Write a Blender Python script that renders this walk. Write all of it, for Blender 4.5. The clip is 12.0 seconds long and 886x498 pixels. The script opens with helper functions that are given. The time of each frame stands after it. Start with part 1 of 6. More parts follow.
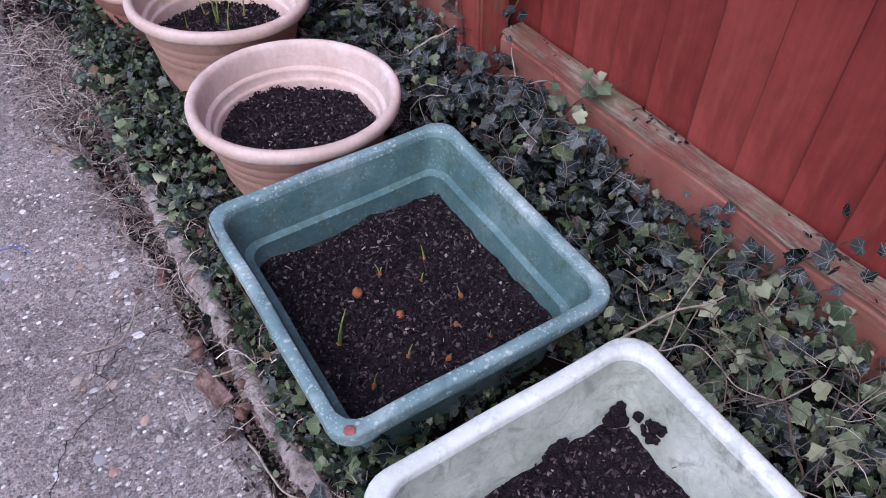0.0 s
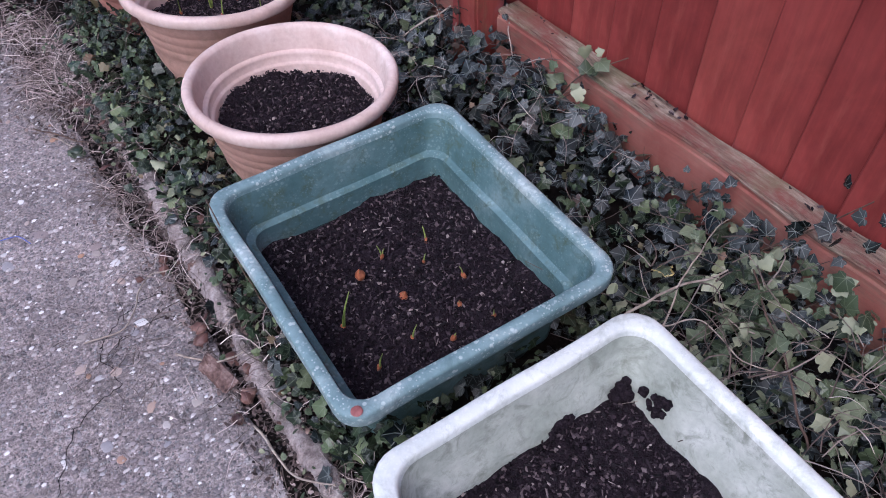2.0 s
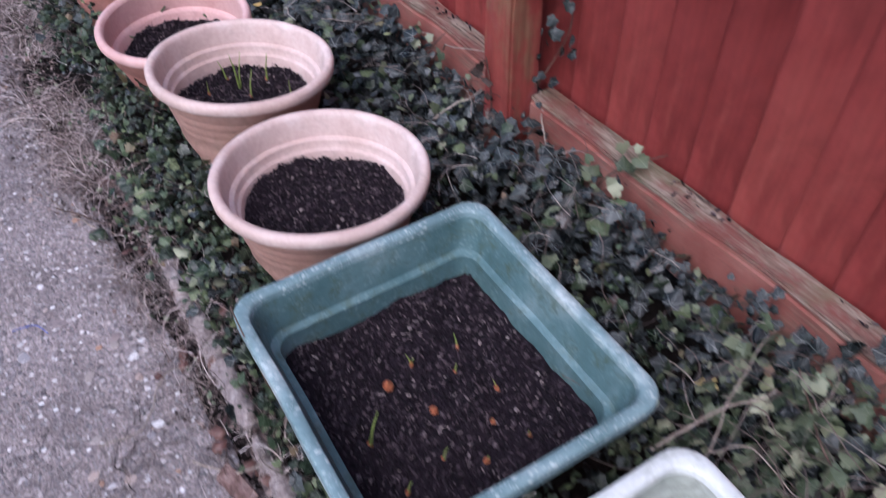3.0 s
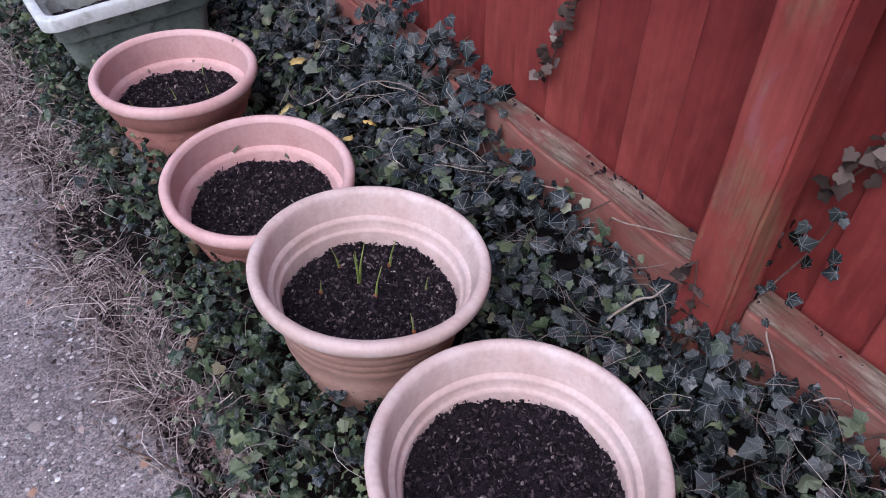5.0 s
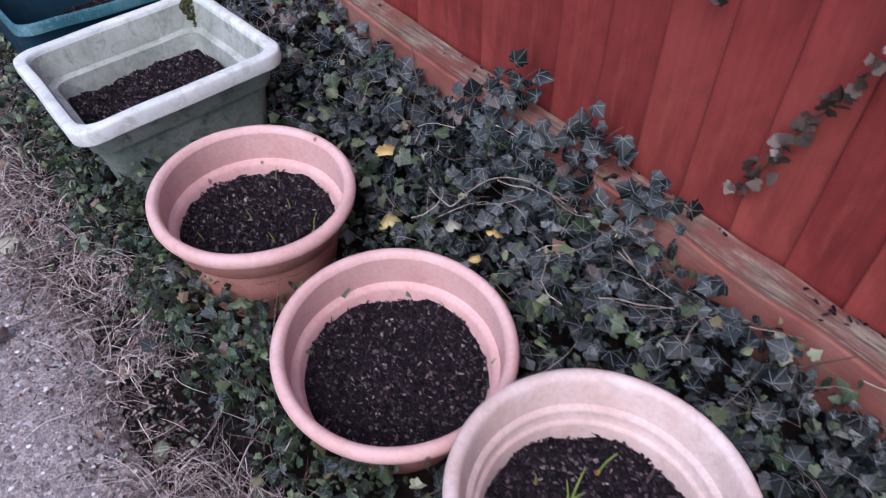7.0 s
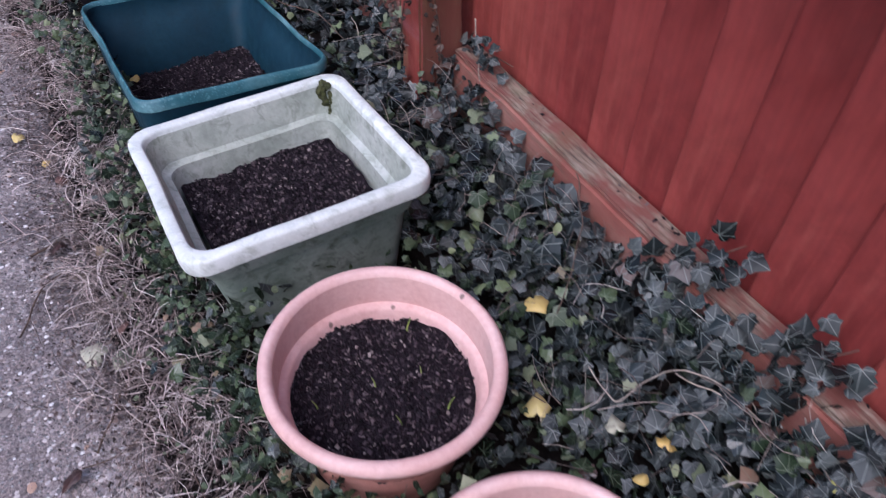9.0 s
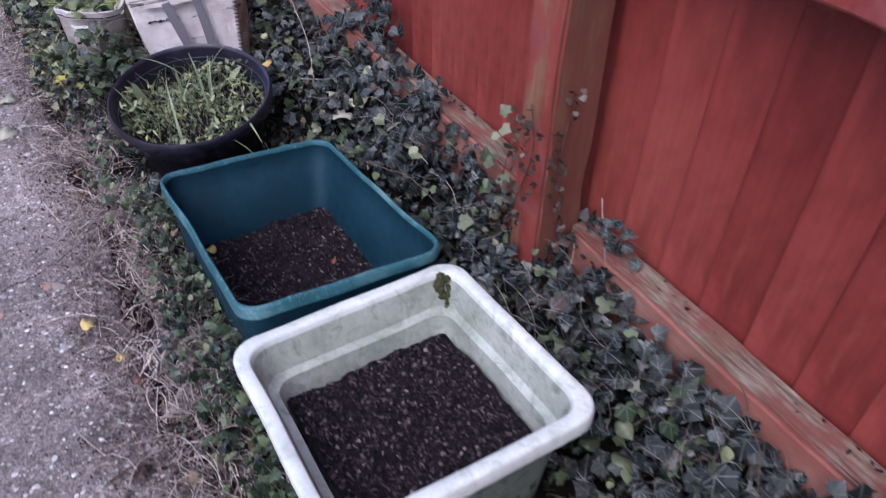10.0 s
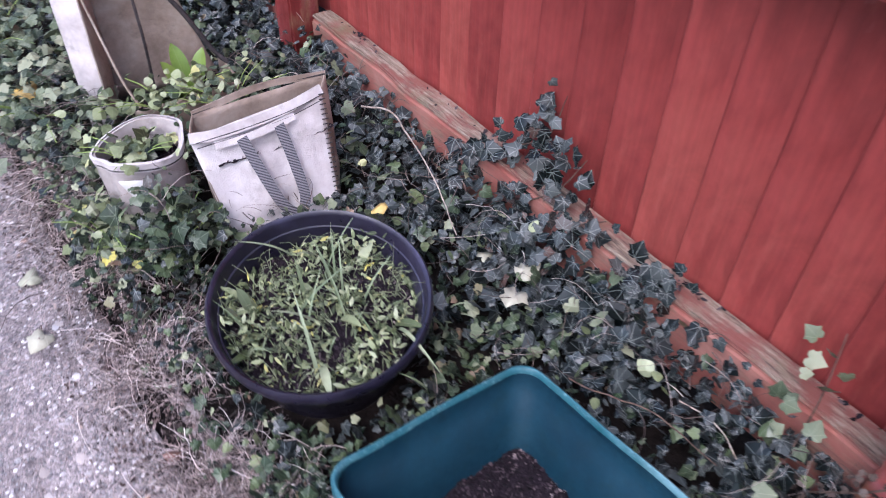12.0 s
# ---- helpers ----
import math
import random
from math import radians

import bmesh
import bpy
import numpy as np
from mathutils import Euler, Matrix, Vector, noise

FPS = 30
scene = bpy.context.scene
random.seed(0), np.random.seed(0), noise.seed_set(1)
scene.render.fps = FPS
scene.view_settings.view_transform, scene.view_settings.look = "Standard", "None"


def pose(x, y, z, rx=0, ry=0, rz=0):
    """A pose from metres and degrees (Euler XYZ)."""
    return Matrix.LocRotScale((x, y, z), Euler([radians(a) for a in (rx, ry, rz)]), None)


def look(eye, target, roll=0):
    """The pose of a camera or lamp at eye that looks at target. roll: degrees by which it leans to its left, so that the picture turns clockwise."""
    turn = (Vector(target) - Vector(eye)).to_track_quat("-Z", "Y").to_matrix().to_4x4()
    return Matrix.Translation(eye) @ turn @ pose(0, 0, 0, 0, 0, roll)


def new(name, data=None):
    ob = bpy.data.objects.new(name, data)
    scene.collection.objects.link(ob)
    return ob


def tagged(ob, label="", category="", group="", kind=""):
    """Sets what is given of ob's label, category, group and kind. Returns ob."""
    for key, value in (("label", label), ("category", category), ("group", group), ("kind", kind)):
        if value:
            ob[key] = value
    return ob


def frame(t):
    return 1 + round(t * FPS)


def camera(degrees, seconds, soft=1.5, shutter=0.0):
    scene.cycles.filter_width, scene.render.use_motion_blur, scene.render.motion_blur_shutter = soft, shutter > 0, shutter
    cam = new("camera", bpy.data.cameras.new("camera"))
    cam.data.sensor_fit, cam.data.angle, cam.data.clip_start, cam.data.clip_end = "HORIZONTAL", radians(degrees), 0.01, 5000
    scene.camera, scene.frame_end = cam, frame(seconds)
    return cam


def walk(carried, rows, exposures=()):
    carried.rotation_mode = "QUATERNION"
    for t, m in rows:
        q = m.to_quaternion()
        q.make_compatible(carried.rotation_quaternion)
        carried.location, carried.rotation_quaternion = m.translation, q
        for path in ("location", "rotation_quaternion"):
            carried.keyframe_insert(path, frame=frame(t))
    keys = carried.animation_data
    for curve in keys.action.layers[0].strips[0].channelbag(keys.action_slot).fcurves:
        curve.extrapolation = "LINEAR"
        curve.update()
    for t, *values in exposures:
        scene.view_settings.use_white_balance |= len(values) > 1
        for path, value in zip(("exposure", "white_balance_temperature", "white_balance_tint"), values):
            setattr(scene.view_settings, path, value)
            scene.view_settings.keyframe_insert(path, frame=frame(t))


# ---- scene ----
cam = camera(61.56, 12.0, soft=1.0, shutter=0.4)
PATH = [
    (0, (-0.0001, -0.0260, 1.1655), (0.7275, 1.0746, -0.3377), -1.11),
    (0.5, (-0.0021, -0.0236, 1.1592), (0.7157, 1.0627, -0.3589), -1.53),
    (1, (-0.0023, -0.0164, 1.1579), (0.7155, 1.0521, -0.3728), -1.81),
    (1.5, (-0.0032, -0.0178, 1.1590), (0.7177, 1.0488, -0.3715), -1.55),
    (2, (-0.0096, -0.0255, 1.1597), (0.7059, 1.0461, -0.3700), -2.15),
    (2.5, (-0.0060, -0.0237, 1.1621), (0.7204, 1.0490, -0.3616), -1.37),
    (3, (0.0364, 0.0966, 1.1995), (0.7651, 1.2495, -0.2633), -2.15),
    (3.3, (0.0269, 0.2421, 1.2270), (0.7578, 1.4217, -0.2133), -2.07),
    (3.5, (0.0363, 0.3196, 1.2240), (0.8009, 1.5659, -0.1406), -2.04),
    (3.7, (0.0234, 0.4513, 1.2386), (0.8338, 1.6704, -0.1242), -1.93),
    (5.3, (0.0703, 0.8335, 1.1920), (0.8667, 1.9741, -0.2449), -0.08),
    (5.5, (0.0938, 0.8879, 1.1943), (0.8839, 2.0308, -0.2443), -1.23),
    (6, (0.0856, 1.0905, 1.1942), (0.8344, 2.2763, -0.2317), -1.03),
    (6.5, (0.0503, 1.3000, 1.1934), (0.8938, 2.3777, -0.2650), -1.23),
    (6.7, (0.0436, 1.3447, 1.1949), (0.8837, 2.3704, -0.3025), -0.95),
    (8.3, (0.1104, 1.6700, 1.1838), (0.8175, 2.8453, -0.2717), -1.27),
    (8.5, (0.1155, 1.7117, 1.1814), (0.8017, 2.8828, -0.2875), -0.94),
    (9, (0.1513, 1.8295, 1.2015), (0.8429, 2.9715, -0.2877), 1.19),
    (9.5, (0.1365, 1.9990, 1.2212), (0.7964, 3.2566, -0.1870), 0.88),
    (10, (0.0756, 2.2349, 1.2544), (0.8515, 3.4883, -0.0973), 1.02),
    (10.5, (0.0467, 2.3704, 1.2461), (0.8405, 3.6484, -0.0717), 1.03),
    (11, (0.0662, 2.5948, 1.2491), (0.8726, 3.8860, -0.0481), 0.95),
    (11.5, (0.0695, 2.8674, 1.2672), (0.8497, 4.1431, -0.0609), 0.39),
    (12, (0.0206, 3.1750, 1.2514), (0.8924, 4.3243, -0.1339), 1.46),
]
walk(cam, [(t, look(eye, target, roll)) for t, eye, target, roll in PATH], exposures=[(0.0, 0.18, 5350, 22), (2.5, 0.18, 5350, 22), (3.5, 0.26, 5350, 22), (5.5, 0.06, 5350, 22), (6.5, 0.16, 5350, 22), (9.0, 0.20, 5350, 22), (9.5, 0.12, 5350, 22), (10.0, 0.22, 5350, 22), (10.5, 0.36, 5350, 22), (11.0, 0.54, 5350, 22), (11.5, 0.87, 5350, 22), (12.0, 0.86, 5350, 22)])

# ---- light: an even overcast sky ----
world = bpy.data.worlds.new("sky")
scene.world = world
world.use_nodes = True
_wn = world.node_tree.nodes
_sky = _wn.new("ShaderNodeTexSky")
_sky.sky_type = "NISHITA"
_sky.sun_disc = False
_sky.sun_elevation = radians(54)
_sky.sun_rotation = radians(242)
_sky.air_density, _sky.dust_density, _sky.ozone_density = 1.6, 5.0, 1.0
world.node_tree.links.new(_sky.outputs[0], _wn["Background"].inputs[0])
_wn["Background"].inputs[1].default_value = 0.15
sun_data = bpy.data.lights.new("sun", "SUN")
sun_data.energy, sun_data.angle, sun_data.color = 1.2, radians(40), (1.0, 0.96, 0.93)
sun = new("sun", sun_data)
sun.matrix_world = look((-2.0, 0.7, 4.0), (0.0, 1.6, 0.0))

# ---- small helpers ----
rng = np.random.default_rng(7)
rnd = random.Random(11)


def mesh_object(name, verts, faces, material, parent=None, label="", smooth=True, uv=None):
    me = bpy.data.meshes.new(name)
    me.from_pydata([tuple(v) for v in verts], [], [tuple(int(i) for i in f) for f in faces])
    if smooth:
        me.polygons.foreach_set("use_smooth", [True] * len(me.polygons))
    if uv is not None:
        layer = me.uv_layers.new(name="leaf")
        idx = np.empty(len(me.loops), dtype=np.int32)
        me.loops.foreach_get("vertex_index", idx)
        layer.data.foreach_set("uv", np.asarray(uv, dtype=np.float32)[idx].ravel())
    if material is not None:
        me.materials.append(material)
    me.update()
    ob = new(name, me)
    if parent is not None:
        ob.parent = parent
    if label:
        tagged(ob, label)
    return ob


def part(name, bm, material, parent, label=""):
    me = bpy.data.meshes.new(name)
    bm.to_mesh(me)
    bm.free()
    me.materials.append(material)
    ob = new(name, me)
    ob.parent = parent
    if label:
        tagged(ob, label)
    return ob


def empty(name, m=None, label="", category="", group=""):
    ob = new(name)
    if m is not None:
        ob.matrix_world = m
    return tagged(ob, label, category, group)


def tilted(x, y, z, tx, ty, turn=0):
    """A pose whose floor rises by tx along x and ty along y."""
    up = Vector((-tx, -ty, 1)).normalized()
    ahead = (Vector((0, 1, ty)) - up * up.y * 0).normalized()
    right = ahead.cross(up).normalized()
    ahead = up.cross(right)
    m = Matrix((right, ahead, up)).transposed().to_4x4()
    return Matrix.Translation((x, y, z)) @ m @ pose(0, 0, 0, 0, 0, turn)


def vnoise(x, y, s, k=0.0):
    return noise.noise((x * s, y * s, k))


# ---- materials ----
class Nodes:
    def __init__(self, name, rough=0.7, metal=0.0, spec=0.5):
        self.m = bpy.data.materials.new(name)
        self.m.use_nodes = True
        self.t = self.m.node_tree
        self.b = self.t.nodes["Principled BSDF"]
        self.b.inputs["Roughness"].default_value = rough
        self.b.inputs["Metallic"].default_value = metal
        self.b.inputs["Specular IOR Level"].default_value = spec
        self.co = self.t.nodes.new("ShaderNodeTexCoord").outputs["Object"]

    def link(self, a, b):
        self.t.links.new(a, b)

    def place(self, scale=(1, 1, 1)):
        n = self.t.nodes.new("ShaderNodeMapping")
        n.inputs["Scale"].default_value = scale
        self.link(self.co, n.inputs["Vector"])
        return n.outputs[0]

    def noise(self, scale, detail=5, rough=0.55, co=None, distort=0.0):
        n = self.t.nodes.new("ShaderNodeTexNoise")
        n.inputs["Scale"].default_value, n.inputs["Detail"].default_value = scale, detail
        n.inputs["Roughness"].default_value, n.inputs["Distortion"].default_value = rough, distort
        self.link(co or self.co, n.inputs["Vector"])
        return n.outputs["Fac"]

    def voronoi(self, scale, feature="F1", out="Distance", co=None):
        n = self.t.nodes.new("ShaderNodeTexVoronoi")
        n.feature = feature
        n.inputs["Scale"].default_value = scale
        self.link(co or self.co, n.inputs["Vector"])
        return n.outputs[out]

    def ramp(self, fac, stops):
        n = self.t.nodes.new("ShaderNodeValToRGB")
        e = n.color_ramp.elements
        while len(e) < len(stops):
            e.new(0.5)
        for el, (p, c) in zip(e, stops):
            el.position = p
            el.color = (*c, 1) if isinstance(c, tuple) else (c, c, c, 1)
        self.link(fac, n.inputs[0])
        return n.outputs[0]

    def mix(self, fac, a, b, mode="MIX"):
        n = self.t.nodes.new("ShaderNodeMix")
        n.data_type, n.blend_type = "RGBA", mode
        for k, v in ((0, fac), (6, a), (7, b)):
            sock = n.inputs[k]
            if isinstance(v, (int, float)):
                sock.default_value = v if k == 0 else (v, v, v, 1)
            elif isinstance(v, tuple):
                sock.default_value = (*v, 1)
            else:
                self.link(v, sock)
        return n.outputs[2]

    def math(self, op, a, b=0.0, c=0.0):
        n = self.t.nodes.new("ShaderNodeMath")
        n.operation = op
        for sock, v in zip(n.inputs, (a, b, c)):
            if isinstance(v, (int, float)):
                sock.default_value = v
            else:
                self.link(v, sock)
        return n.outputs[0]

    def island(self):
        return self.t.nodes.new("ShaderNodeNewGeometry").outputs["Random Per Island"]

    def random(self):
        return self.t.nodes.new("ShaderNodeObjectInfo").outputs["Random"]

    def color(self, c):
        if isinstance(c, tuple):
            self.b.inputs["Base Color"].default_value = (*c, 1)
        else:
            self.link(c, self.b.inputs["Base Color"])
        return self

    def rough(self, c):
        self.link(c, self.b.inputs["Roughness"])
        return self

    def bump(self, height, strength=0.4, distance=0.003):
        n = self.t.nodes.new("ShaderNodeBump")
        n.inputs["Strength"].default_value, n.inputs["Distance"].default_value = strength, distance
        self.link(height, n.inputs["Height"])
        self.link(n.outputs[0], self.b.inputs["Normal"])
        return self


def mat_concrete():
    n = Nodes("weathered_aggregate_concrete", 0.85)
    big, fine, mid = n.noise(3.0, 5), n.noise(190, 5, 0.75), n.noise(62, 6, 0.7)
    base = n.ramp(big, [(0.3, (0.26, 0.212, 0.203)), (0.55, (0.38, 0.318, 0.302)), (0.75, (0.48, 0.41, 0.39))])
    base = n.mix(0.85, base, n.ramp(fine, [(0.32, 0.12), (0.5, 0.5), (0.66, 1.0)]), "OVERLAY")
    base = n.mix(0.6, base, n.ramp(mid, [(0.34, 0.15), (0.5, 0.5), (0.68, 0.9)]), "OVERLAY")
    v = n.voronoi(48)
    pebble = n.ramp(v, [(0.0, 1.0), (0.30, 1.0), (0.38, 0.0)])
    pebble = n.math("MULTIPLY", pebble, n.ramp(n.noise(13, 4), [(0.46, 0.15), (0.58, 1.0)]))
    tone = n.ramp(n.voronoi(48, out="Color"), [(0.0, (0.10, 0.085, 0.09)), (0.4, (0.24, 0.205, 0.20)), (0.75, (0.38, 0.34, 0.33)), (0.95, (0.70, 0.67, 0.65))])
    speck = n.ramp(n.voronoi(125), [(0.0, 1.0), (0.26, 1.0), (0.33, 0.0)])
    col = n.mix(n.math("MULTIPLY", pebble, 0.8), base, tone)
    col = n.mix(n.math("MULTIPLY", speck, 0.75), col, n.ramp(n.voronoi(125, out="Color"), [(0.2, 0.09), (0.6, 0.30), (0.85, 0.50), (0.97, 0.85)]))
    moss = n.ramp(n.noise(9, 6, 0.65), [(0.56, 0.0), (0.74, 0.6)])
    col = n.mix(moss, col, (0.11, 0.09, 0.085))
    damp = n.ramp(n.noise(2.1, 7, 0.62, distort=0.3), [(0.54, 0.0), (0.70, 0.55)])
    col = n.mix(damp, col, (0.11, 0.09, 0.09))
    col = n.mix(n.ramp(n.noise(30, 5, 0.7), [(0.55, 0.0), (0.75, 0.5)]), col, (0.42, 0.37, 0.36))
    sep = n.t.nodes.new("ShaderNodeSeparateXYZ")
    n.link(n.co, sep.inputs[0])
    verge = n.ramp(n.math("ADD", sep.outputs[0], 0.35), [(0.02, 0.0), (0.36, 1.0)])
    grime = n.math("MULTIPLY", verge, n.ramp(n.noise(5.0, 7, 0.68, co=n.place((1.2, 0.7, 1)), distort=0.5), [(0.52, 0.0), (0.66, 0.7)]))
    col = n.mix(grime, col, (0.07, 0.055, 0.054))
    ahead = n.ramp(n.math("MULTIPLY", n.math("ADD", sep.outputs[1], -2.62), 0.6), [(0.06, 0.0), (0.28, 1.0), (0.62, 1.0), (0.88, 0.0)])
    spill = n.math("MULTIPLY", n.math("MULTIPLY", ahead, verge), n.ramp(n.noise(7.0, 7, 0.7, distort=0.8), [(0.44, 0.0), (0.60, 0.75)]))
    col = n.mix(spill, col, (0.075, 0.06, 0.061))
    n.color(col)
    h = n.math("ADD", n.math("MULTIPLY", pebble, 0.7), n.math("ADD", n.math("ADD", fine, mid), n.math("MULTIPLY", speck, 0.4)))
    return n.bump(h, 1.0, 0.007).m


def mat_kerb():
    n = Nodes("mossy_edging_concrete", 0.95, spec=0.15)
    col = n.ramp(n.noise(38, 7, 0.75), [(0.3, (0.20, 0.155, 0.145)), (0.5, (0.48, 0.40, 0.375)), (0.7, (0.72, 0.65, 0.62))])
    col = n.mix(n.ramp(n.noise(9, 6, 0.7), [(0.56, 0.0), (0.68, 0.7)]), col, (0.085, 0.075, 0.045))
    col = n.mix(0.8, col, n.ramp(n.noise(140, 6, 0.8), [(0.3, 0.2), (0.7, 0.8)]), "OVERLAY")
    n.color(n.mix(n.ramp(n.noise(21, 6, 0.7, distort=1.0), [(0.60, 0.0), (0.70, 0.7)]), col, (0.07, 0.05, 0.045)))
    return n.bump(n.noise(70, 7, 0.8), 1.0, 0.012).m


def mat_pebble():
    n = Nodes("worn_pebble", 0.6)
    c = n.ramp(n.random(), [(0.0, (0.16, 0.14, 0.14)), (0.3, (0.30, 0.25, 0.22)), (0.5, (0.45, 0.41, 0.39)), (0.7, (0.38, 0.22, 0.14)), (0.8, (0.22, 0.2, 0.21)), (1.0, (0.7, 0.67, 0.65))])
    n.color(n.mix(0.5, c, n.ramp(n.noise(90, 4), [(0.3, 0.35), (0.7, 0.65)]), "OVERLAY"))
    return n.bump(n.noise(200, 3), 0.2, 0.001).m


def mat_grit():
    n = Nodes("small_grit", 0.7)
    return n.color(n.ramp(n.island(), [(0.0, (0.1, 0.09, 0.09)), (0.35, (0.24, 0.2, 0.2)), (0.7, (0.38, 0.33, 0.32)), (0.88, (0.52, 0.47, 0.45)), (1.0, (0.82, 0.8, 0.78))])).m


def mat_earth():
    n = Nodes("bare_damp_earth", 0.95, spec=0.08)
    n.color(n.ramp(n.noise(40, 6, 0.7), [(0.3, (0.006, 0.005, 0.0045)), (0.7, (0.024, 0.018, 0.016))]))
    return n.bump(n.noise(120, 5, 0.7), 0.8, 0.01).m


def mat_soil():
    n = Nodes("potting_compost", 0.95, spec=0.08)
    n.color(n.ramp(n.noise(170, 5, 0.75), [(0.32, (0.008, 0.006, 0.008)), (0.6, (0.031, 0.022, 0.028)), (0.8, (0.080, 0.060, 0.069))]))
    return n.bump(n.noise(190, 4, 0.8), 1.0, 0.006).m


def mat_chips():
    n = Nodes("compost_fibres", 0.7, spec=0.12)
    # Brightest steps: pale flecks, and glints on the compost put into the colour.
    return n.color(n.ramp(n.island(), [(0.0, (0.004, 0.003, 0.004)), (0.45, (0.016, 0.012, 0.015)), (0.76, (0.050, 0.036, 0.043)), (0.93, (0.110, 0.084, 0.088)), (0.982, (0.19, 0.155, 0.15)), (1.0, (0.38, 0.32, 0.29))])).m


def mat_plastic(name, low, mid, high, rough=0.55, stain=(0.3, 0.3, 0.3), amount=0.4, speckle=0.0, spots=0.0):
    """Weathered plastic: broad fading, chalky scuffs and fine specks."""
    n = Nodes(name, rough)
    col = n.ramp(n.noise(7, 6, 0.6), [(0.3, low), (0.5, mid), (0.72, high)])
    dirt = n.ramp(n.noise(26, 8, 0.7, distort=0.6), [(0.5, 0.0), (0.68, 1.0)])
    col = n.mix(n.math("MULTIPLY", dirt, amount), col, stain)
    if speckle:
        s = n.ramp(n.voronoi(85), [(0.0, 1.0), (0.22, 0.9), (0.30, 0.0)])
        s = n.math("MULTIPLY", s, n.ramp(n.noise(14, 4), [(0.42, 0.0), (0.56, 1.0)]))
        col = n.mix(n.math("MULTIPLY", s, speckle), col, high)
        f = n.math("MULTIPLY", n.ramp(n.voronoi(190), [(0.0, 1.0), (0.24, 0.9), (0.32, 0.0)]), n.ramp(n.noise(23, 5), [(0.42, 0.0), (0.56, 1.0)]))
        col = n.mix(n.math("MULTIPLY", f, speckle * 0.8), col, high)
    if spots:
        d = n.ramp(n.voronoi(17, co=n.place((1, 1, 0.6))), [(0.0, 1.0), (0.055, 0.9), (0.085, 0.0)])
        col = n.mix(n.math("MULTIPLY", d, spots), col, (0.07, 0.045, 0.035))
    streak = n.noise(60, 5, 0.6, co=n.place((1, 1, 0.12)))
    col = n.mix(0.14, col, n.ramp(streak, [(0.3, 0.33), (0.7, 0.62)]), "OVERLAY")
    col = n.mix(0.35, col, n.ramp(n.noise(110, 5, 0.7), [(0.3, 0.36), (0.7, 0.62)]), "OVERLAY")
    col = n.mix(n.math("MULTIPLY", n.ramp(n.noise(48, 7, 0.75, distort=1.0), [(0.56, 0.0), (0.70, 1.0)]), amount * 0.6), col, stain)
    n.color(col)
    n.rough(n.ramp(n.noise(35, 5), [(0.3, rough - 0.12), (0.7, min(rough + 0.2, 1.0))]))
    return n.bump(n.noise(150, 4, 0.7), 0.15, 0.001).m


def mat_fence(name, bare=0.15):
    n = Nodes(name, 0.6, spec=0.3)
    grain = n.noise(85, 7, 0.7, co=n.place((1, 1, 0.035)), distort=0.3)
    tone = n.math("ADD", n.math("MULTIPLY", n.noise(6, 5, co=n.place((1, 1, 0.35))), 0.82), n.math("MULTIPLY", n.random(), 0.22))
    col = n.ramp(tone, [(0.32, (0.150, 0.022, 0.020)), (0.5, (0.232, 0.041, 0.036)), (0.68, (0.300, 0.068, 0.053))])
    col = n.mix(0.42, col, n.ramp(grain, [(0.3, 0.30), (0.7, 0.66)]), "OVERLAY")
    col = n.mix(0.6, col, n.ramp(n.noise(11, 6, 0.65, co=n.place((1, 1, 0.55)), distort=0.8), [(0.3, 0.32), (0.7, 0.64)]), "OVERLAY")
    fade = n.ramp(n.noise(5.5, 4, 0.6, co=n.place((1, 1.3, 0.7))), [(0.58, 0.0), (0.74, 0.55)])
    col = n.mix(fade, col, (0.22, 0.085, 0.10))
    scuff = n.ramp(n.noise(5.0, 6, 0.62, co=n.place((1, 1.3, 0.75)), distort=0.9), [(0.58, 0.0), (0.68, 0.6)])
    col = n.mix(scuff, col, (0.30, 0.125, 0.14))
    dark = n.ramp(n.voronoi(5.2, co=n.place((1, 1, 0.45))), [(0.0, 0.85), (0.045, 0.6), (0.085, 0.0)])
    col = n.mix(dark, col, (0.095, 0.018, 0.02))
    streak = n.ramp(n.noise(22, 6, 0.7, co=n.place((1, 1, 0.16))), [(0.60, 0.0), (0.76, 0.9)])
    col = n.mix(n.math("MULTIPLY", streak, 0.34), col, (0.36, 0.115, 0.085))
    worn = n.ramp(n.noise(9, 7, 0.7, co=n.place((1, 1, 0.4))), [(0.70 - bare, 0.0), (0.82 - bare, 0.8)])
    if bare > 0.05:
        wood = n.ramp(grain, [(0.3, (0.12, 0.06, 0.035)), (0.6, (0.27, 0.155, 0.09)), (0.8, (0.38, 0.28, 0.19))])
        col = n.mix(worn, col, wood)
    n.color(col)
    n.rough(n.ramp(n.noise(25, 4), [(0.3, 0.42), (0.7, 0.7)]))
    return n.bump(grain, 0.35, 0.003).m


def mat_rail():
    n = Nodes("flaking_red_rail_paint", 0.75)
    grain = n.noise(90, 7, 0.75, co=n.place((1, 0.08, 1)), distort=0.25)
    col = n.ramp(n.noise(7, 5), [(0.3, (0.22, 0.060, 0.046)), (0.5, (0.30, 0.108, 0.082)), (0.7, (0.37, 0.185, 0.145))])
    wood = n.ramp(grain, [(0.3, (0.07, 0.05, 0.038)), (0.55, (0.22, 0.155, 0.11)), (0.75, (0.36, 0.29, 0.22))])
    col = n.mix(n.ramp(n.noise(16, 8, 0.72, co=n.place((1, 0.35, 1))), [(0.49, 0.0), (0.66, 0.8)]), col, wood)
    col = n.mix(0.3, col, n.ramp(grain, [(0.3, 0.3), (0.7, 0.64)]), "OVERLAY")
    n.color(col)
    return n.bump(grain, 0.4, 0.004).m


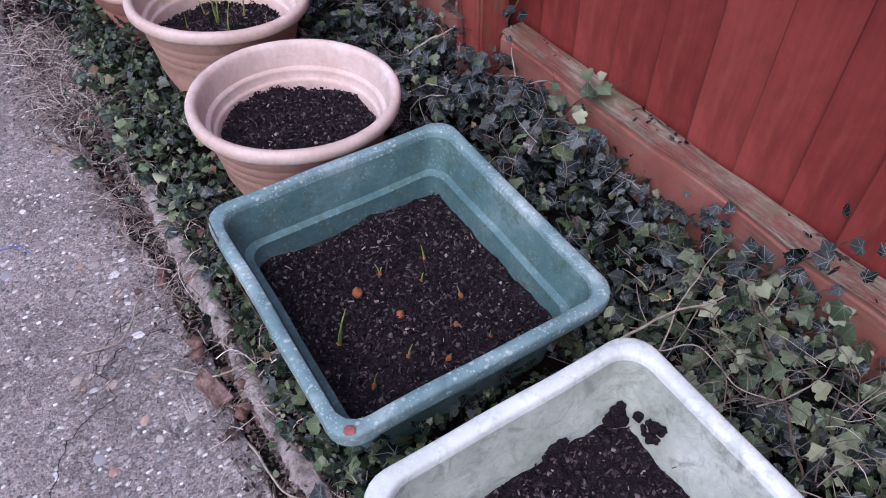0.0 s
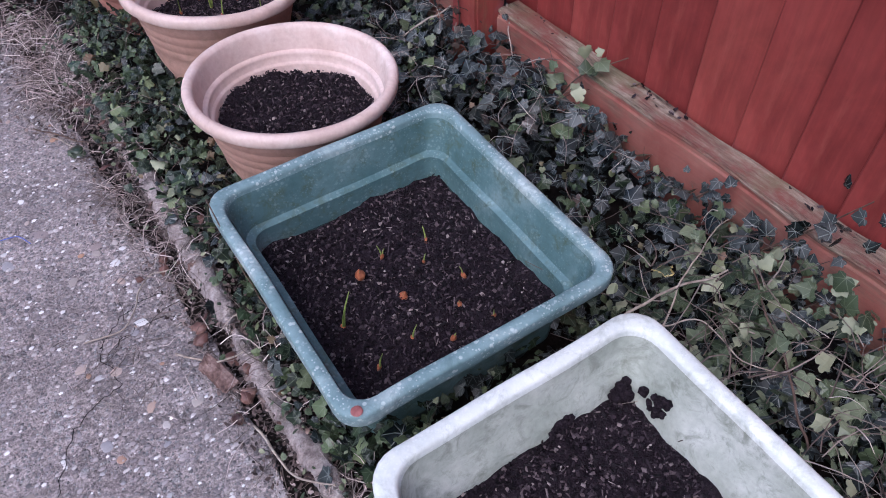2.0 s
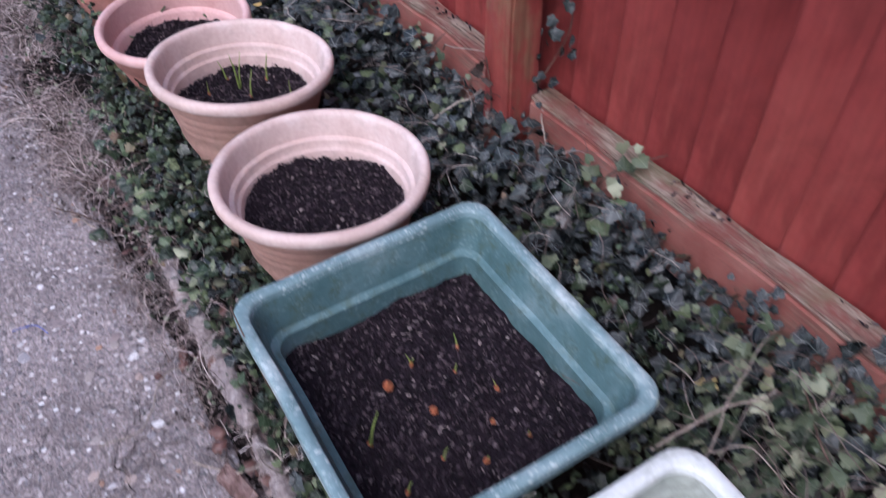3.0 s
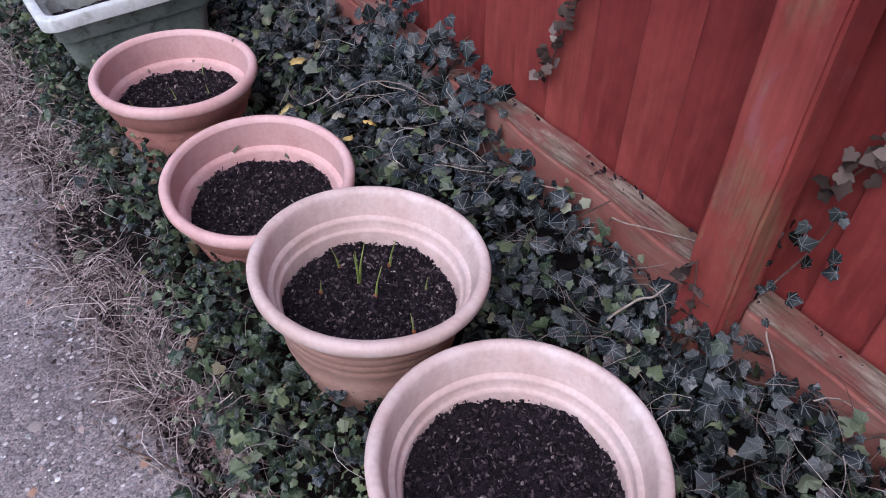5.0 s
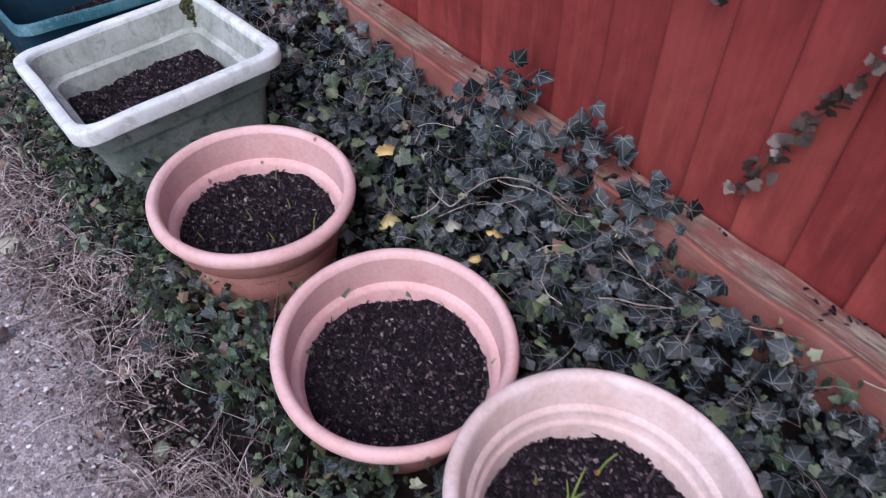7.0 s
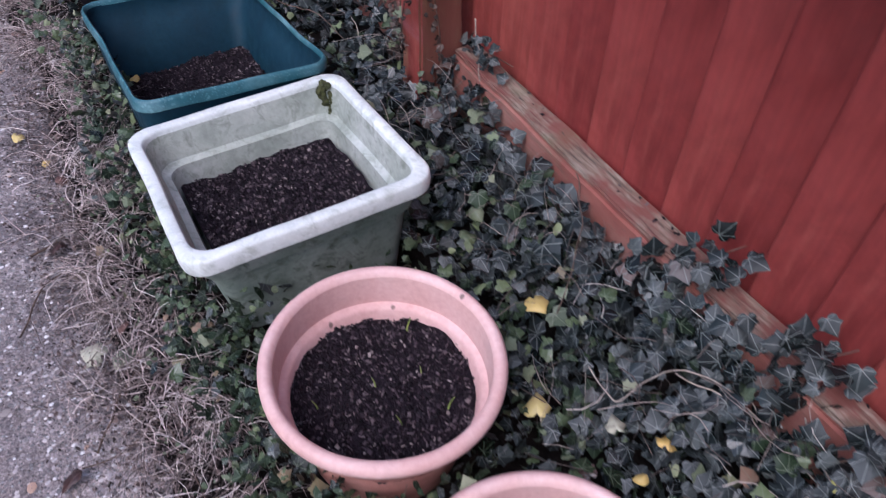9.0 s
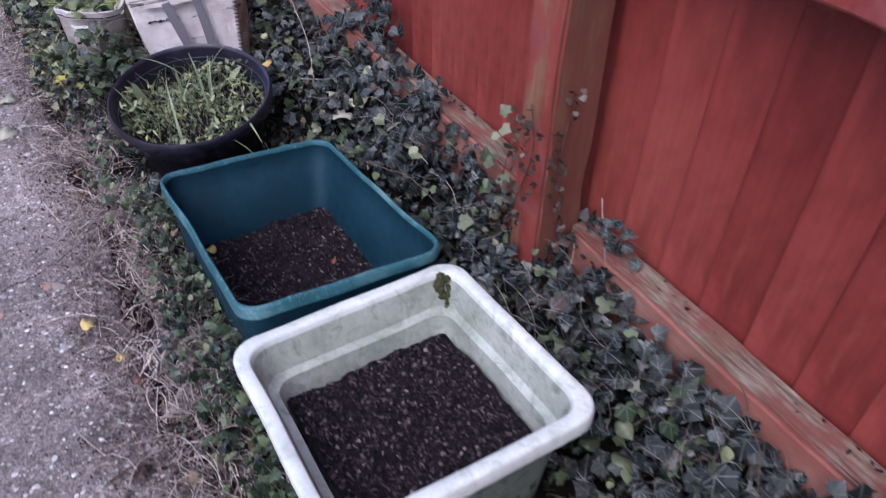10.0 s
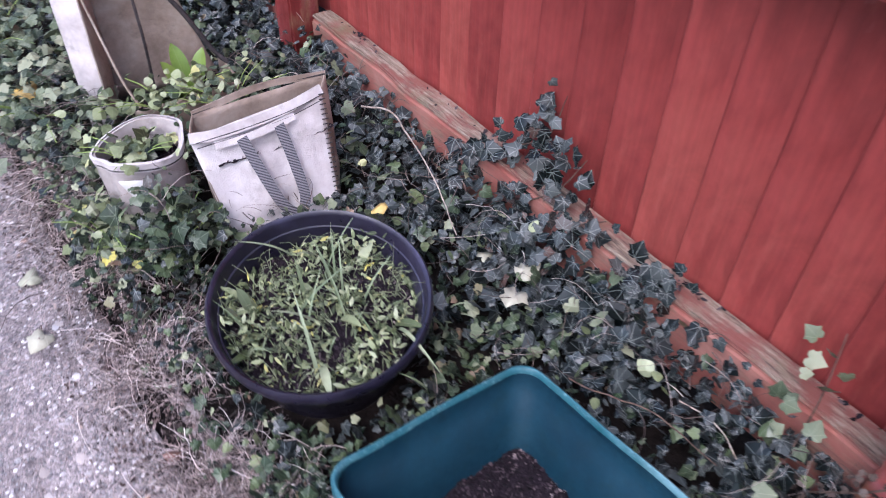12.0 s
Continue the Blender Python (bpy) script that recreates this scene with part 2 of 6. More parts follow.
def mat_bare_wood():
    n = Nodes("split_weathered_wood", 0.85)
    grain = n.noise(95, 7, 0.75, co=n.place((1, 0.10, 1)), distort=0.25)
    col = n.ramp(grain, [(0.34, (0.03, 0.022, 0.018)), (0.48, (0.20, 0.15, 0.11)), (0.68, (0.40, 0.335, 0.27))])
    col = n.mix(n.ramp(n.noise(14, 6, 0.7, co=n.place((1, 0.5, 1))), [(0.42, 0.0), (0.58, 0.9)]), col, (0.19, 0.058, 0.045))
    n.color(n.mix(n.ramp(n.noise(8, 5), [(0.58, 0.0), (0.75, 0.6)]), col, (0.12, 0.13, 0.06)))
    return n.bump(grain, 0.9, 0.005).m


def mat_post_wood():
    n = Nodes("bare_brown_post_wood", 0.8, spec=0.25)
    grain = n.noise(80, 7, 0.72, co=n.place((1, 1, 0.04)), distort=0.3)
    col = n.ramp(grain, [(0.3, (0.075, 0.04, 0.024)), (0.52, (0.20, 0.115, 0.066)), (0.75, (0.31, 0.205, 0.125))])
    red = n.ramp(n.noise(7, 7, 0.7, co=n.place((1, 1, 0.35))), [(0.33, 0.0), (0.50, 0.9)])
    n.color(n.mix(red, col, (0.185, 0.062, 0.046)))
    return n.bump(grain, 0.6, 0.004).m


def mat_leaf(name, stops, vein=(0.2, 0.24, 0.17), vein_amount=0.6, rough=0.38):
    """Leaf tone by leaf, with pale veins that fan out from the stalk."""
    n = Nodes(name, rough, spec=0.38)
    uv = n.t.nodes.new("ShaderNodeTexCoord").outputs["UV"]
    sep = n.t.nodes.new("ShaderNodeSeparateXYZ")
    n.link(uv, sep.inputs[0])
    u, v = sep.outputs[0], sep.outputs[1]
    ang = n.math("ARCTAN2", u, v)
    rad = n.math("SQRT", n.math("ADD", n.math("MULTIPLY", u, u), n.math("MULTIPLY", v, v)))
    fold = n.math("PINGPONG", n.math("ADD", ang, 8 * 0.84), 0.42)
    line = n.math("MULTIPLY", fold, rad)
    mask = n.ramp(line, [(0.0, 1.0), (0.008, 0.8), (0.026, 0.0)])
    col = n.ramp(n.math("FRACT", n.math("ADD", n.island(), n.random())), stops)
    col = n.mix(0.4, col, n.ramp(n.noise(60, 4), [(0.3, 0.35), (0.7, 0.62)]), "OVERLAY")
    n.color(n.mix(n.math("MULTIPLY", mask, vein_amount), col, vein))
    n.rough(n.ramp(n.math("FRACT", n.math("MULTIPLY", n.island(), 17.3)), [(0.0, rough - 0.1), (1.0, rough + 0.2)]))
    return n.bump(n.math("ADD", n.noise(130, 3), n.math("MULTIPLY", mask, -0.6)), 0.3, 0.0015).m


def mat_plain(name, stops, rough=0.7, scale=40, bump=0.2, per="noise", spec=0.5):
    n = Nodes(name, rough, spec=spec)
    src = {"noise": lambda: n.noise(scale, 5), "island": n.island, "random": n.random}[per]()
    c = n.ramp(src, stops)
    n.color(n.mix(0.35, c, n.ramp(n.noise(scale * 2, 4), [(0.3, 0.36), (0.7, 0.62)]), "OVERLAY"))
    return n.bump(n.noise(scale * 3, 4), bump, 0.002).m


def mat_webbing():
    n = Nodes("woven_strap", 0.75)
    w = n.t.nodes.new("ShaderNodeTexWave")
    w.inputs["Scale"].default_value, w.inputs["Distortion"].default_value = 60, 0.5
    w.bands_direction = "DIAGONAL"
    n.link(n.co, w.inputs["Vector"])
    n.color(n.ramp(w.outputs["Fac"], [(0.3, (0.035, 0.035, 0.045)), (0.7, (0.22, 0.21, 0.23))]))
    return n.bump(w.outputs["Fac"], 0.4, 0.001).m


def mat_cloth(name, stops):
    n = Nodes(name, 0.8)
    col = n.ramp(n.noise(9, 6, 0.6), stops)
    col = n.mix(0.5, col, n.ramp(n.noise(40, 6, 0.7), [(0.3, 0.34), (0.7, 0.6)]), "OVERLAY")
    n.color(n.mix(n.ramp(n.noise(13, 7, 0.7), [(0.58, 0.0), (0.75, 0.6)]), col, (0.12, 0.10, 0.075)))
    weave = n.math("ADD", n.noise(420, 2), n.math("MULTIPLY", n.noise(24, 4), 3.0))
    return n.bump(weave, 0.5, 0.004).m


M_CONCRETE, M_PEBBLE, M_GRIT = mat_concrete(), mat_pebble(), mat_grit()
M_EARTH, M_SOIL, M_CHIPS = mat_earth(), mat_soil(), mat_chips()
M_KERB = mat_kerb()
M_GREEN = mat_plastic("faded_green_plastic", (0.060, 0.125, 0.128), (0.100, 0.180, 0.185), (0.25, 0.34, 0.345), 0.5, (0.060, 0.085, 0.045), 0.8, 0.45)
# Outer sides darkened in the colour to carry the shade under the rim.
M_GREEN_SHADED = mat_plastic("shaded_green_plastic", (0.010, 0.024, 0.024), (0.017, 0.036, 0.036), (0.035, 0.06, 0.058), 0.6, (0.02, 0.03, 0.02), 0.4)
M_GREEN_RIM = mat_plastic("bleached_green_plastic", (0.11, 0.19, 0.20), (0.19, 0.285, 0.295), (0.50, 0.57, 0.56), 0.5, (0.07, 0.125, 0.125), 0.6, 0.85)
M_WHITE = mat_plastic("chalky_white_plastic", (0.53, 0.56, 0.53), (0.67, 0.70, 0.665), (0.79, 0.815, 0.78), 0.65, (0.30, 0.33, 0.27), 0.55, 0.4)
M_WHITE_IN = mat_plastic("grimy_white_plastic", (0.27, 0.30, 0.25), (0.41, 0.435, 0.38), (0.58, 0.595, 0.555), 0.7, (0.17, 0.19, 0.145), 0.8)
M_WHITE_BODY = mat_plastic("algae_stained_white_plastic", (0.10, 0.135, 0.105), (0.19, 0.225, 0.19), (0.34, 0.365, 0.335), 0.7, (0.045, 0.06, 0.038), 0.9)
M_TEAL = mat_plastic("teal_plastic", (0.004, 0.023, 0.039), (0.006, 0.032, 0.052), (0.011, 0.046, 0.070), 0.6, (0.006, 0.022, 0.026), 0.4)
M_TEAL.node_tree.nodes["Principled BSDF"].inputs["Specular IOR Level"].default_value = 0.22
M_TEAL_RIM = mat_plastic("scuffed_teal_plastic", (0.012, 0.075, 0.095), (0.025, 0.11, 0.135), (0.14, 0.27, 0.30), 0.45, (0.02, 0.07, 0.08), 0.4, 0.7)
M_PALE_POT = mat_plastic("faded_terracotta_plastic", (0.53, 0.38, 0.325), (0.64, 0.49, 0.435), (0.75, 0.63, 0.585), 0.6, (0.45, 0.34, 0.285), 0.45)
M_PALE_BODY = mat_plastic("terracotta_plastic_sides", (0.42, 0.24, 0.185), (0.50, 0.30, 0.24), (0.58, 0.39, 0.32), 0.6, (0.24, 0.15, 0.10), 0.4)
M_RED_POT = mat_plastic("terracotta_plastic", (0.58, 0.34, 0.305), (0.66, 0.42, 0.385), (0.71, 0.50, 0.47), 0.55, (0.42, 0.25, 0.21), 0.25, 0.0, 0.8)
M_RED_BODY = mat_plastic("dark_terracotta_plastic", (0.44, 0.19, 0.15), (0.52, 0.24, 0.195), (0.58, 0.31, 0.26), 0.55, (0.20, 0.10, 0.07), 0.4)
# Violet in these tones is sheen off the sky, put into the colour.
M_BLACK = mat_plastic("sheen_tinted_black_plastic", (0.008, 0.007, 0.014), (0.014, 0.012, 0.026), (0.04, 0.036, 0.07), 0.34, (0.03, 0.026, 0.036), 0.3)
M_FENCE, M_POST, M_POST_BARE = mat_fence("red_fence_paint", 0.0), mat_fence("worn_red_post_paint", 0.17), mat_fence("half_bare_post_paint", 0.21)
M_RAIL, M_RAIL_TOP = mat_rail(), mat_bare_wood()
M_POST_WOOD = mat_post_wood()
M_UPPER = mat_fence("red_upper_rail_paint", 0.02)
# Bluish greys put the sky's reflected sheen into the dark leaf colour.
M_IVY = mat_leaf("sky_tinted_dark_ivy_leaf", [(0.0, (0.004, 0.006, 0.006)), (0.3, (0.008, 0.012, 0.0125)), (0.6, (0.019, 0.026, 0.027)), (0.82, (0.044, 0.053, 0.053)), (0.975, (0.082, 0.092, 0.089)), (1.0, (0.10, 0.06, 0.05))], (0.20, 0.22, 0.205), 0.75, 0.30)
M_IVY_GREEN = mat_leaf("green_ivy_leaf", [(0.0, (0.006, 0.011, 0.006)), (0.35, (0.015, 0.027, 0.014)), (0.62, (0.034, 0.055, 0.027)), (0.82, (0.075, 0.105, 0.050)), (0.95, (0.15, 0.185, 0.09)), (1.0, (0.20, 0.12, 0.08))], (0.20, 0.235, 0.16), 0.5, 0.33)
M_IVY_PALE = mat_leaf("pale_ivy_leaf", [(0.0, (0.02, 0.034, 0.017)), (0.4, (0.065, 0.088, 0.045)), (0.75, (0.15, 0.175, 0.105)), (1.0, (0.30, 0.31, 0.20))], (0.24, 0.27, 0.18), 0.4, 0.42)
M_DEAD = mat_leaf("dead_brown_leaf", [(0.0, (0.030, 0.013, 0.012)), (0.45, (0.085, 0.036, 0.030)), (0.75, (0.17, 0.085, 0.068)), (1.0, (0.34, 0.23, 0.19))], (0.24, 0.16, 0.12), 0.5, 0.5)
M_VINE = mat_leaf("shrivelled_vine_leaf", [(0.0, (0.025, 0.018, 0.015)), (0.5, (0.065, 0.048, 0.040)), (0.85, (0.13, 0.10, 0.085)), (1.0, (0.28, 0.23, 0.20))], (0.1, 0.07, 0.05), 0.2, 0.8)
M_VINE.node_tree.nodes["Principled BSDF"].inputs["Specular IOR Level"].default_value = 0.08
M_YELLOW = mat_leaf("yellow_leaf", [(0.0, (0.50, 0.33, 0.09)), (0.5, (0.56, 0.40, 0.12)), (1.0, (0.58, 0.49, 0.20))], (0.6, 0.5, 0.25), 0.4, 0.5)
M_CREAM = mat_leaf("bleached_leaf", [(0.0, (0.30, 0.30, 0.21)), (1.0, (0.44, 0.42, 0.32))], (0.45, 0.45, 0.36), 0.3, 0.65)
M_STRAW = mat_plain("dry_grass", [(0.0, (0.06, 0.042, 0.038)), (0.4, (0.31, 0.235, 0.215)), (0.7, (0.58, 0.47, 0.435)), (1.0, (0.86, 0.77, 0.71))], 0.85, 60, 0.1, "island")
M_STEM = mat_plain("thin_dead_stem", [(0.0, (0.05, 0.036, 0.03)), (0.6, (0.16, 0.12, 0.10)), (0.9, (0.36, 0.30, 0.26)), (1.0, (0.6, 0.53, 0.47))], 0.85, 60, 0.1, "island")
M_TWIG = mat_plain("pale_dead_twig", [(0.3, (0.22, 0.17, 0.135)), (0.7, (0.42, 0.36, 0.30))], 0.8, 50)
M_DARK_TWIG = mat_plain("dark_vine_stem", [(0.3, (0.05, 0.03, 0.022)), (0.7, (0.14, 0.09, 0.065))], 0.85, 50)
M_SHOOT = mat_plain("green_shoot", [(0.3, (0.17, 0.25, 0.045)), (0.7, (0.32, 0.42, 0.11))], 0.45, 40)
M_BLUE = mat_plain("blue_plastic", [(0.3, (0.06, 0.09, 0.35)), (0.7, (0.14, 0.18, 0.55))], 0.4, 60, 0.1)
M_DEAD_BARK = mat_plain("reddish_bark", [(0.3, (0.05, 0.026, 0.022)), (0.5, (0.13, 0.075, 0.062)), (0.7, (0.24, 0.165, 0.145))], 0.9, 70, 0.8)
M_BULB = mat_plain("onion_skin", [(0.3, (0.26, 0.07, 0.03)), (0.7, (0.45, 0.17, 0.08))], 0.4, 60)
M_WEED = mat_leaf("weed_leaf", [(0.0, (0.018, 0.026, 0.010)), (0.4, (0.095, 0.118, 0.050)), (0.75, (0.25, 0.285, 0.145)), (0.93, (0.36, 0.39, 0.24)), (1.0, (0.50, 0.45, 0.10))], (0.28, 0.32, 0.18), 0.3, 0.5)
M_WEED_STEM = mat_plain("grey_green_stem", [(0.3, (0.13, 0.16, 0.08)), (0.7, (0.28, 0.31, 0.18))], 0.6, 40)
M_DOCK = mat_leaf("dock_leaf_green", [(0.0, (0.06, 0.11, 0.018)), (0.5, (0.10, 0.17, 0.03)), (1.0, (0.17, 0.25, 0.05))], (0.2, 0.27, 0.1), 0.4, 0.4)
M_LEEK = mat_leaf("grey_green_blade", [(0.0, (0.13, 0.17, 0.09)), (0.5, (0.20, 0.25, 0.14)), (1.0, (0.30, 0.35, 0.22))], (0.4, 0.45, 0.32), 0.3, 0.45)
M_MOSS = mat_plain("dark_moss", [(0.3, (0.02, 0.022, 0.008)), (0.7, (0.07, 0.075, 0.022))], 0.95, 80, 1.0)
M_BAG = mat_cloth("grey_woven_plastic_cloth", [(0.3, (0.43, 0.385, 0.375)), (0.5, (0.60, 0.555, 0.545)), (0.7, (0.72, 0.68, 0.68))])
M_BAG_TAN = mat_cloth("dirty_tan_cloth", [(0.3, (0.2, 0.15, 0.11)), (0.5, (0.32, 0.25, 0.2)), (0.7, (0.42, 0.36, 0.3))])
M_BAG_DULL = mat_cloth("dull_grey_cloth", [(0.3, (0.30, 0.255, 0.235)), (0.5, (0.44, 0.39, 0.37)), (0.7, (0.54, 0.49, 0.47))])
M_PATCH = mat_cloth("white_cloth", [(0.3, (0.62, 0.62, 0.6)), (0.7, (0.76, 0.76, 0.74))])
M_STRAP = mat_webbing()
M_STITCH = mat_plain("dark_stitching", [(0.3, (0.02, 0.017, 0.018)), (0.7, (0.06, 0.05, 0.05))], 0.9, 60)
M_RED_MARK = mat_plain("rust_red_mark", [(0.3, (0.22, 0.06, 0.055)), (0.7, (0.34, 0.13, 0.12))], 0.7, 60)

# ---- ground and path ----
_gx = np.concatenate([[-400, -40, -6], np.linspace(-2.0, 2.4, 45), [6, 40, 400]])
_gy = np.concatenate([[-400, -40, -6], np.linspace(-2.0, 8.0, 101), [12, 40, 400]])
_gv = [(x, y, -0.012 + (0.008 * vnoise(x, y, 7.0) if abs(x) < 3 and abs(y) < 9 else 0.0)) for y in _gy for x in _gx]
_w = len(_gx)
_gf = [(j * _w + i, j * _w + i + 1, (j + 1) * _w + i + 1, (j + 1) * _w + i) for j in range(len(_gy) - 1) for i in range(_w - 1)]
ground = tagged(mesh_object("ground", _gv, _gf, M_EARTH), "damp dark bare earth around the bed", "ground", kind="structure")


def path_edge(y):
    """How far the concrete reaches towards the bed."""
    return 0.035 + 0.012 * math.sin(y * 2.1) + 0.03 * vnoise(0.3, y, 3.0) + 0.018 * vnoise(4.3, y, 12.0) + 0.01 * max(0, y - 2)


_ny, _nx = 420, 90
_pv = []
for j in range(_ny + 1):
    y = -1.8 + 8.6 * j / _ny
    e = path_edge(y)
    for i in range(_nx + 1):
        u = i / _nx
        x = e - 1.7 * (1 - u) ** 1.6
        drop = 0.02 * max(0.0, (u - 0.985) / 0.015) ** 2
        _pv.append((x, y, 0.003 * vnoise(x, y, 9.0) + 0.0025 * vnoise(x, y, 38.0) - drop))
_w = _nx + 1
_pf = [(j * _w + i, j * _w + i + 1, (j + 1) * _w + i + 1, (j + 1) * _w + i) for j in range(_ny) for i in range(_nx)]
pavement = tagged(mesh_object("pavement", _pv, _pf, M_CONCRETE), "worn grey exposed-aggregate concrete garden path", "path", kind="structure")


def blob(name, rx, ry, rz, rough, seed, rings=4, seg=7):
    """A low irregular stone as raw mesh data."""
    r = random.Random(seed)
    vs, fs = [], []
    for k in range(rings):
        a = (k + 0.15) / rings * math.pi / 2
        for s in range(seg):
            t = 2 * math.pi * s / seg
            q = 1 + rough * (r.random() - 0.5)
            vs.append((rx * math.cos(a) * math.cos(t) * q, ry * math.cos(a) * math.sin(t) * q, rz * math.sin(a)))
    vs.append((0, 0, rz))
    for k in range(rings - 1):
        for s in range(seg):
            fs.append((k * seg + s, k * seg + (s + 1) % seg, (k + 1) * seg + (s + 1) % seg, (k + 1) * seg + s))
    for s in range(seg):
        fs.append(((rings - 1) * seg + s, (rings - 1) * seg + (s + 1) % seg, len(vs) - 1))
    return vs, fs


# edging stones between the path and the bed
def edging_stone(y0, y1):
    ny, prof = 90, [(-0.020, -0.02), (-0.022, 0.012), (-0.014, 0.028), (0.0, 0.034), (0.013, 0.029), (0.022, 0.010), (0.020, -0.02)]
    vs, fs = [], []
    for j in range(ny + 1):
        y = y0 + (y1 - y0) * j / ny
        end = 1.0 - 0.5 * max(0, abs(2 * j / ny - 1) - 0.94) / 0.06
        for k, (px, pz) in enumerate(prof):
            q = noise.noise((px * 40, y * 14, pz * 40)) * 0.012 + noise.noise((px * 90, y * 45, k)) * 0.008 + noise.noise((px * 20, y * 5, 3)) * 0.010
            vs.append((0.098 + 0.022 * (y - 0.6) * (1 if y < 2 else 0) + (0.03 if y >= 2 else 0) + px * end + q * 0.7, y, pz * (0.85 + 0.3 * vnoise(1, y, 5)) + q - 0.030 * max(0.0, min(1.0, (y - 1.3) / 0.5))))
    w = len(prof)
    for j in range(ny):
        for k in range(w - 1):
            fs.append((j * w + k, j * w + k + 1, (j + 1) * w + k + 1, (j + 1) * w + k))
    fs += [tuple(range(w)), tuple(range(ny * w, ny * w + w))[::-1]]
    return tagged(mesh_object("edging_stone", vs, fs, M_KERB), "crumbling mossy concrete edging beside the path", "edging stone", "path edging", "structure")


for _y in (-0.9, -0.02, 0.86, 3.42, 4.30):
    edging_stone(_y, _y + 0.862)


# ---- fence ----
def box_mesh(name, x0, x1, y0, y1, z0, z1, material, parent, label="", wob=0.0, cuts=1, axis=2, bevel=0.004):
    bm = bmesh.new()
    bmesh.ops.create_cube(bm, size=1)
    for v in bm.verts:
        v.co = Vector(((x0 + x1) / 2 + v.co.x * (x1 - x0), (y0 + y1) / 2 + v.co.y * (y1 - y0), (z0 + z1) / 2 + v.co.z * (z1 - z0)))
    if cuts > 1:
        long = [e for e in bm.edges if abs((e.verts[0].co - e.verts[1].co)[axis]) > 1e-4]
        bmesh.ops.subdivide_edges(bm, edges=long, cuts=cuts, use_grid_fill=True)
    sharp = [e for e in bm.edges if len(e.link_faces) == 2 and e.calc_face_angle(0) > 1.0]
    if bevel:
        bmesh.ops.bevel(bm, geom=sharp, offset=bevel, segments=2, affect="EDGES")
    if wob:
        for v in bm.verts:
            p = v.co
            v.co = p + Vector([noise.noise((p.x * 9 + k * 7, p.y * 9, p.z * 9)) * wob for k in range(3)])
    return part(name, bm, material, parent, label)


FENCE_TOP = 1.75
fence = tagged(empty("fence"), "tall red painted timber fence of upright overlapping boards", "fence", kind="structure")
PITCH = 0.1145


def board_mesh():
    """One feather-edged board: thick along its far edge, thin along the near one."""
    me = bpy.data.meshes.new("fence_board")
    bm = bmesh.new()
    prof = [(0.0, -0.010), (0.001, 0.112), (0.002, 0.1155), (0.012, 0.1155), (0.0150, 0.112), (0.0150, 0.106), (0.006, -0.0085), (0.004, -0.010)]
    zs = [0.17, 0.55, 0.95, 1.35, FENCE_TOP]
    rows = [[bm.verts.new((-px, py, z)) for px, py in prof] for z in zs]
    for a, b in zip(rows, rows[1:]):
        for k in range(len(prof)):
            j = (k + 1) % len(prof)
            bm.faces.new((a[k], a[j], b[j], b[k]))
    bm.faces.new(rows[0][::-1])
    bm.faces.new(rows[-1])
    bmesh.ops.recalc_face_normals(bm, faces=bm.faces)
    bm.to_mesh(me)
    bm.free()
    me.materials.append(M_FENCE)
    return me


POSTS = [(-0.79, 0.905), (1.172, 0.905), (3.145, 0.876), (5.10, 0.89), (7.06, 0.89)]
_board = board_mesh()
_y = -1.35
_k = 0
while _y < 7.4:
    b = new("fence_board", _board)
    b.parent = fence
    b.location = (1.046 + 0.004 * vnoise(_k, 0.5, 0.9), _y - 0.0615, 0.01 * vnoise(_k, 3.5, 0.7))
    b.rotation_euler = (radians(0.25 * vnoise(_k, 7.7, 0.8)), 0, 0)
    _y += PITCH
    _k += 1
for _i, (_py, _px) in enumerate(POSTS):
    post = box_mesh("post", _px, 0.990, _py, _py + 0.098, -0.03, FENCE_TOP + 0.06, M_POST_BARE if _i == 2 else M_POST, fence, "square timber post with worn red paint", 0.004, 40, 2, 0.006)
    if _i == 2:
        post.data.materials.append(M_POST_WOOD)
        for _p in post.data.polygons:
            _p.material_index = 1 if _p.normal.y < -0.7 else 0
    if _i + 1 < len(POSTS):
        y0, y1 = _py + 0.100, POSTS[_i + 1][0] - 0.002
        rail = box_mesh("bottom_rail", 0.957, 1.024, y0, y1, 0.03, 0.192, M_RAIL, fence, "heavy red bottom rail with flaking paint", 0.006, 80, 1, 0.008)
        box_mesh("rail_top", 0.962, 1.026, y0, y1, 0.1895, 0.201, M_RAIL_TOP, rail, "split bare wood along the rail", 0.006, 120, 1, 0.004)
        box_mesh("upper_rail", 0.948, 1.024, y0, y1, 0.856, 0.945, M_UPPER, fence, "red painted horizontal rail", 0.004, 30, 1, 0.006)


# ---- planters and pots ----
def ring(hx, hy, r, z, n=7):
    pts = []
    for cx, cy, a0 in ((hx - r, hy - r, 0), (-hx + r, hy - r, 90), (-hx + r, -hy + r, 180), (hx - r, -hy + r, 270)):
        for k in range(n):
            a = radians(a0 + 90 * k / (n - 1))
            pts.append((cx + r * math.cos(a), cy + r * math.sin(a), z))
    out = []
    for k, p in enumerate(pts):
        q = pts[(k + 1) % len(pts)]
        d = math.hypot(q[0] - p[0], q[1] - p[1])
        m = max(1, round(d / 0.035))
        for s in range(m):
            f = s / m
            out.append((p[0] + (q[0] - p[0]) * f, p[1] + (q[1] - p[1]) * f, z))
    return out


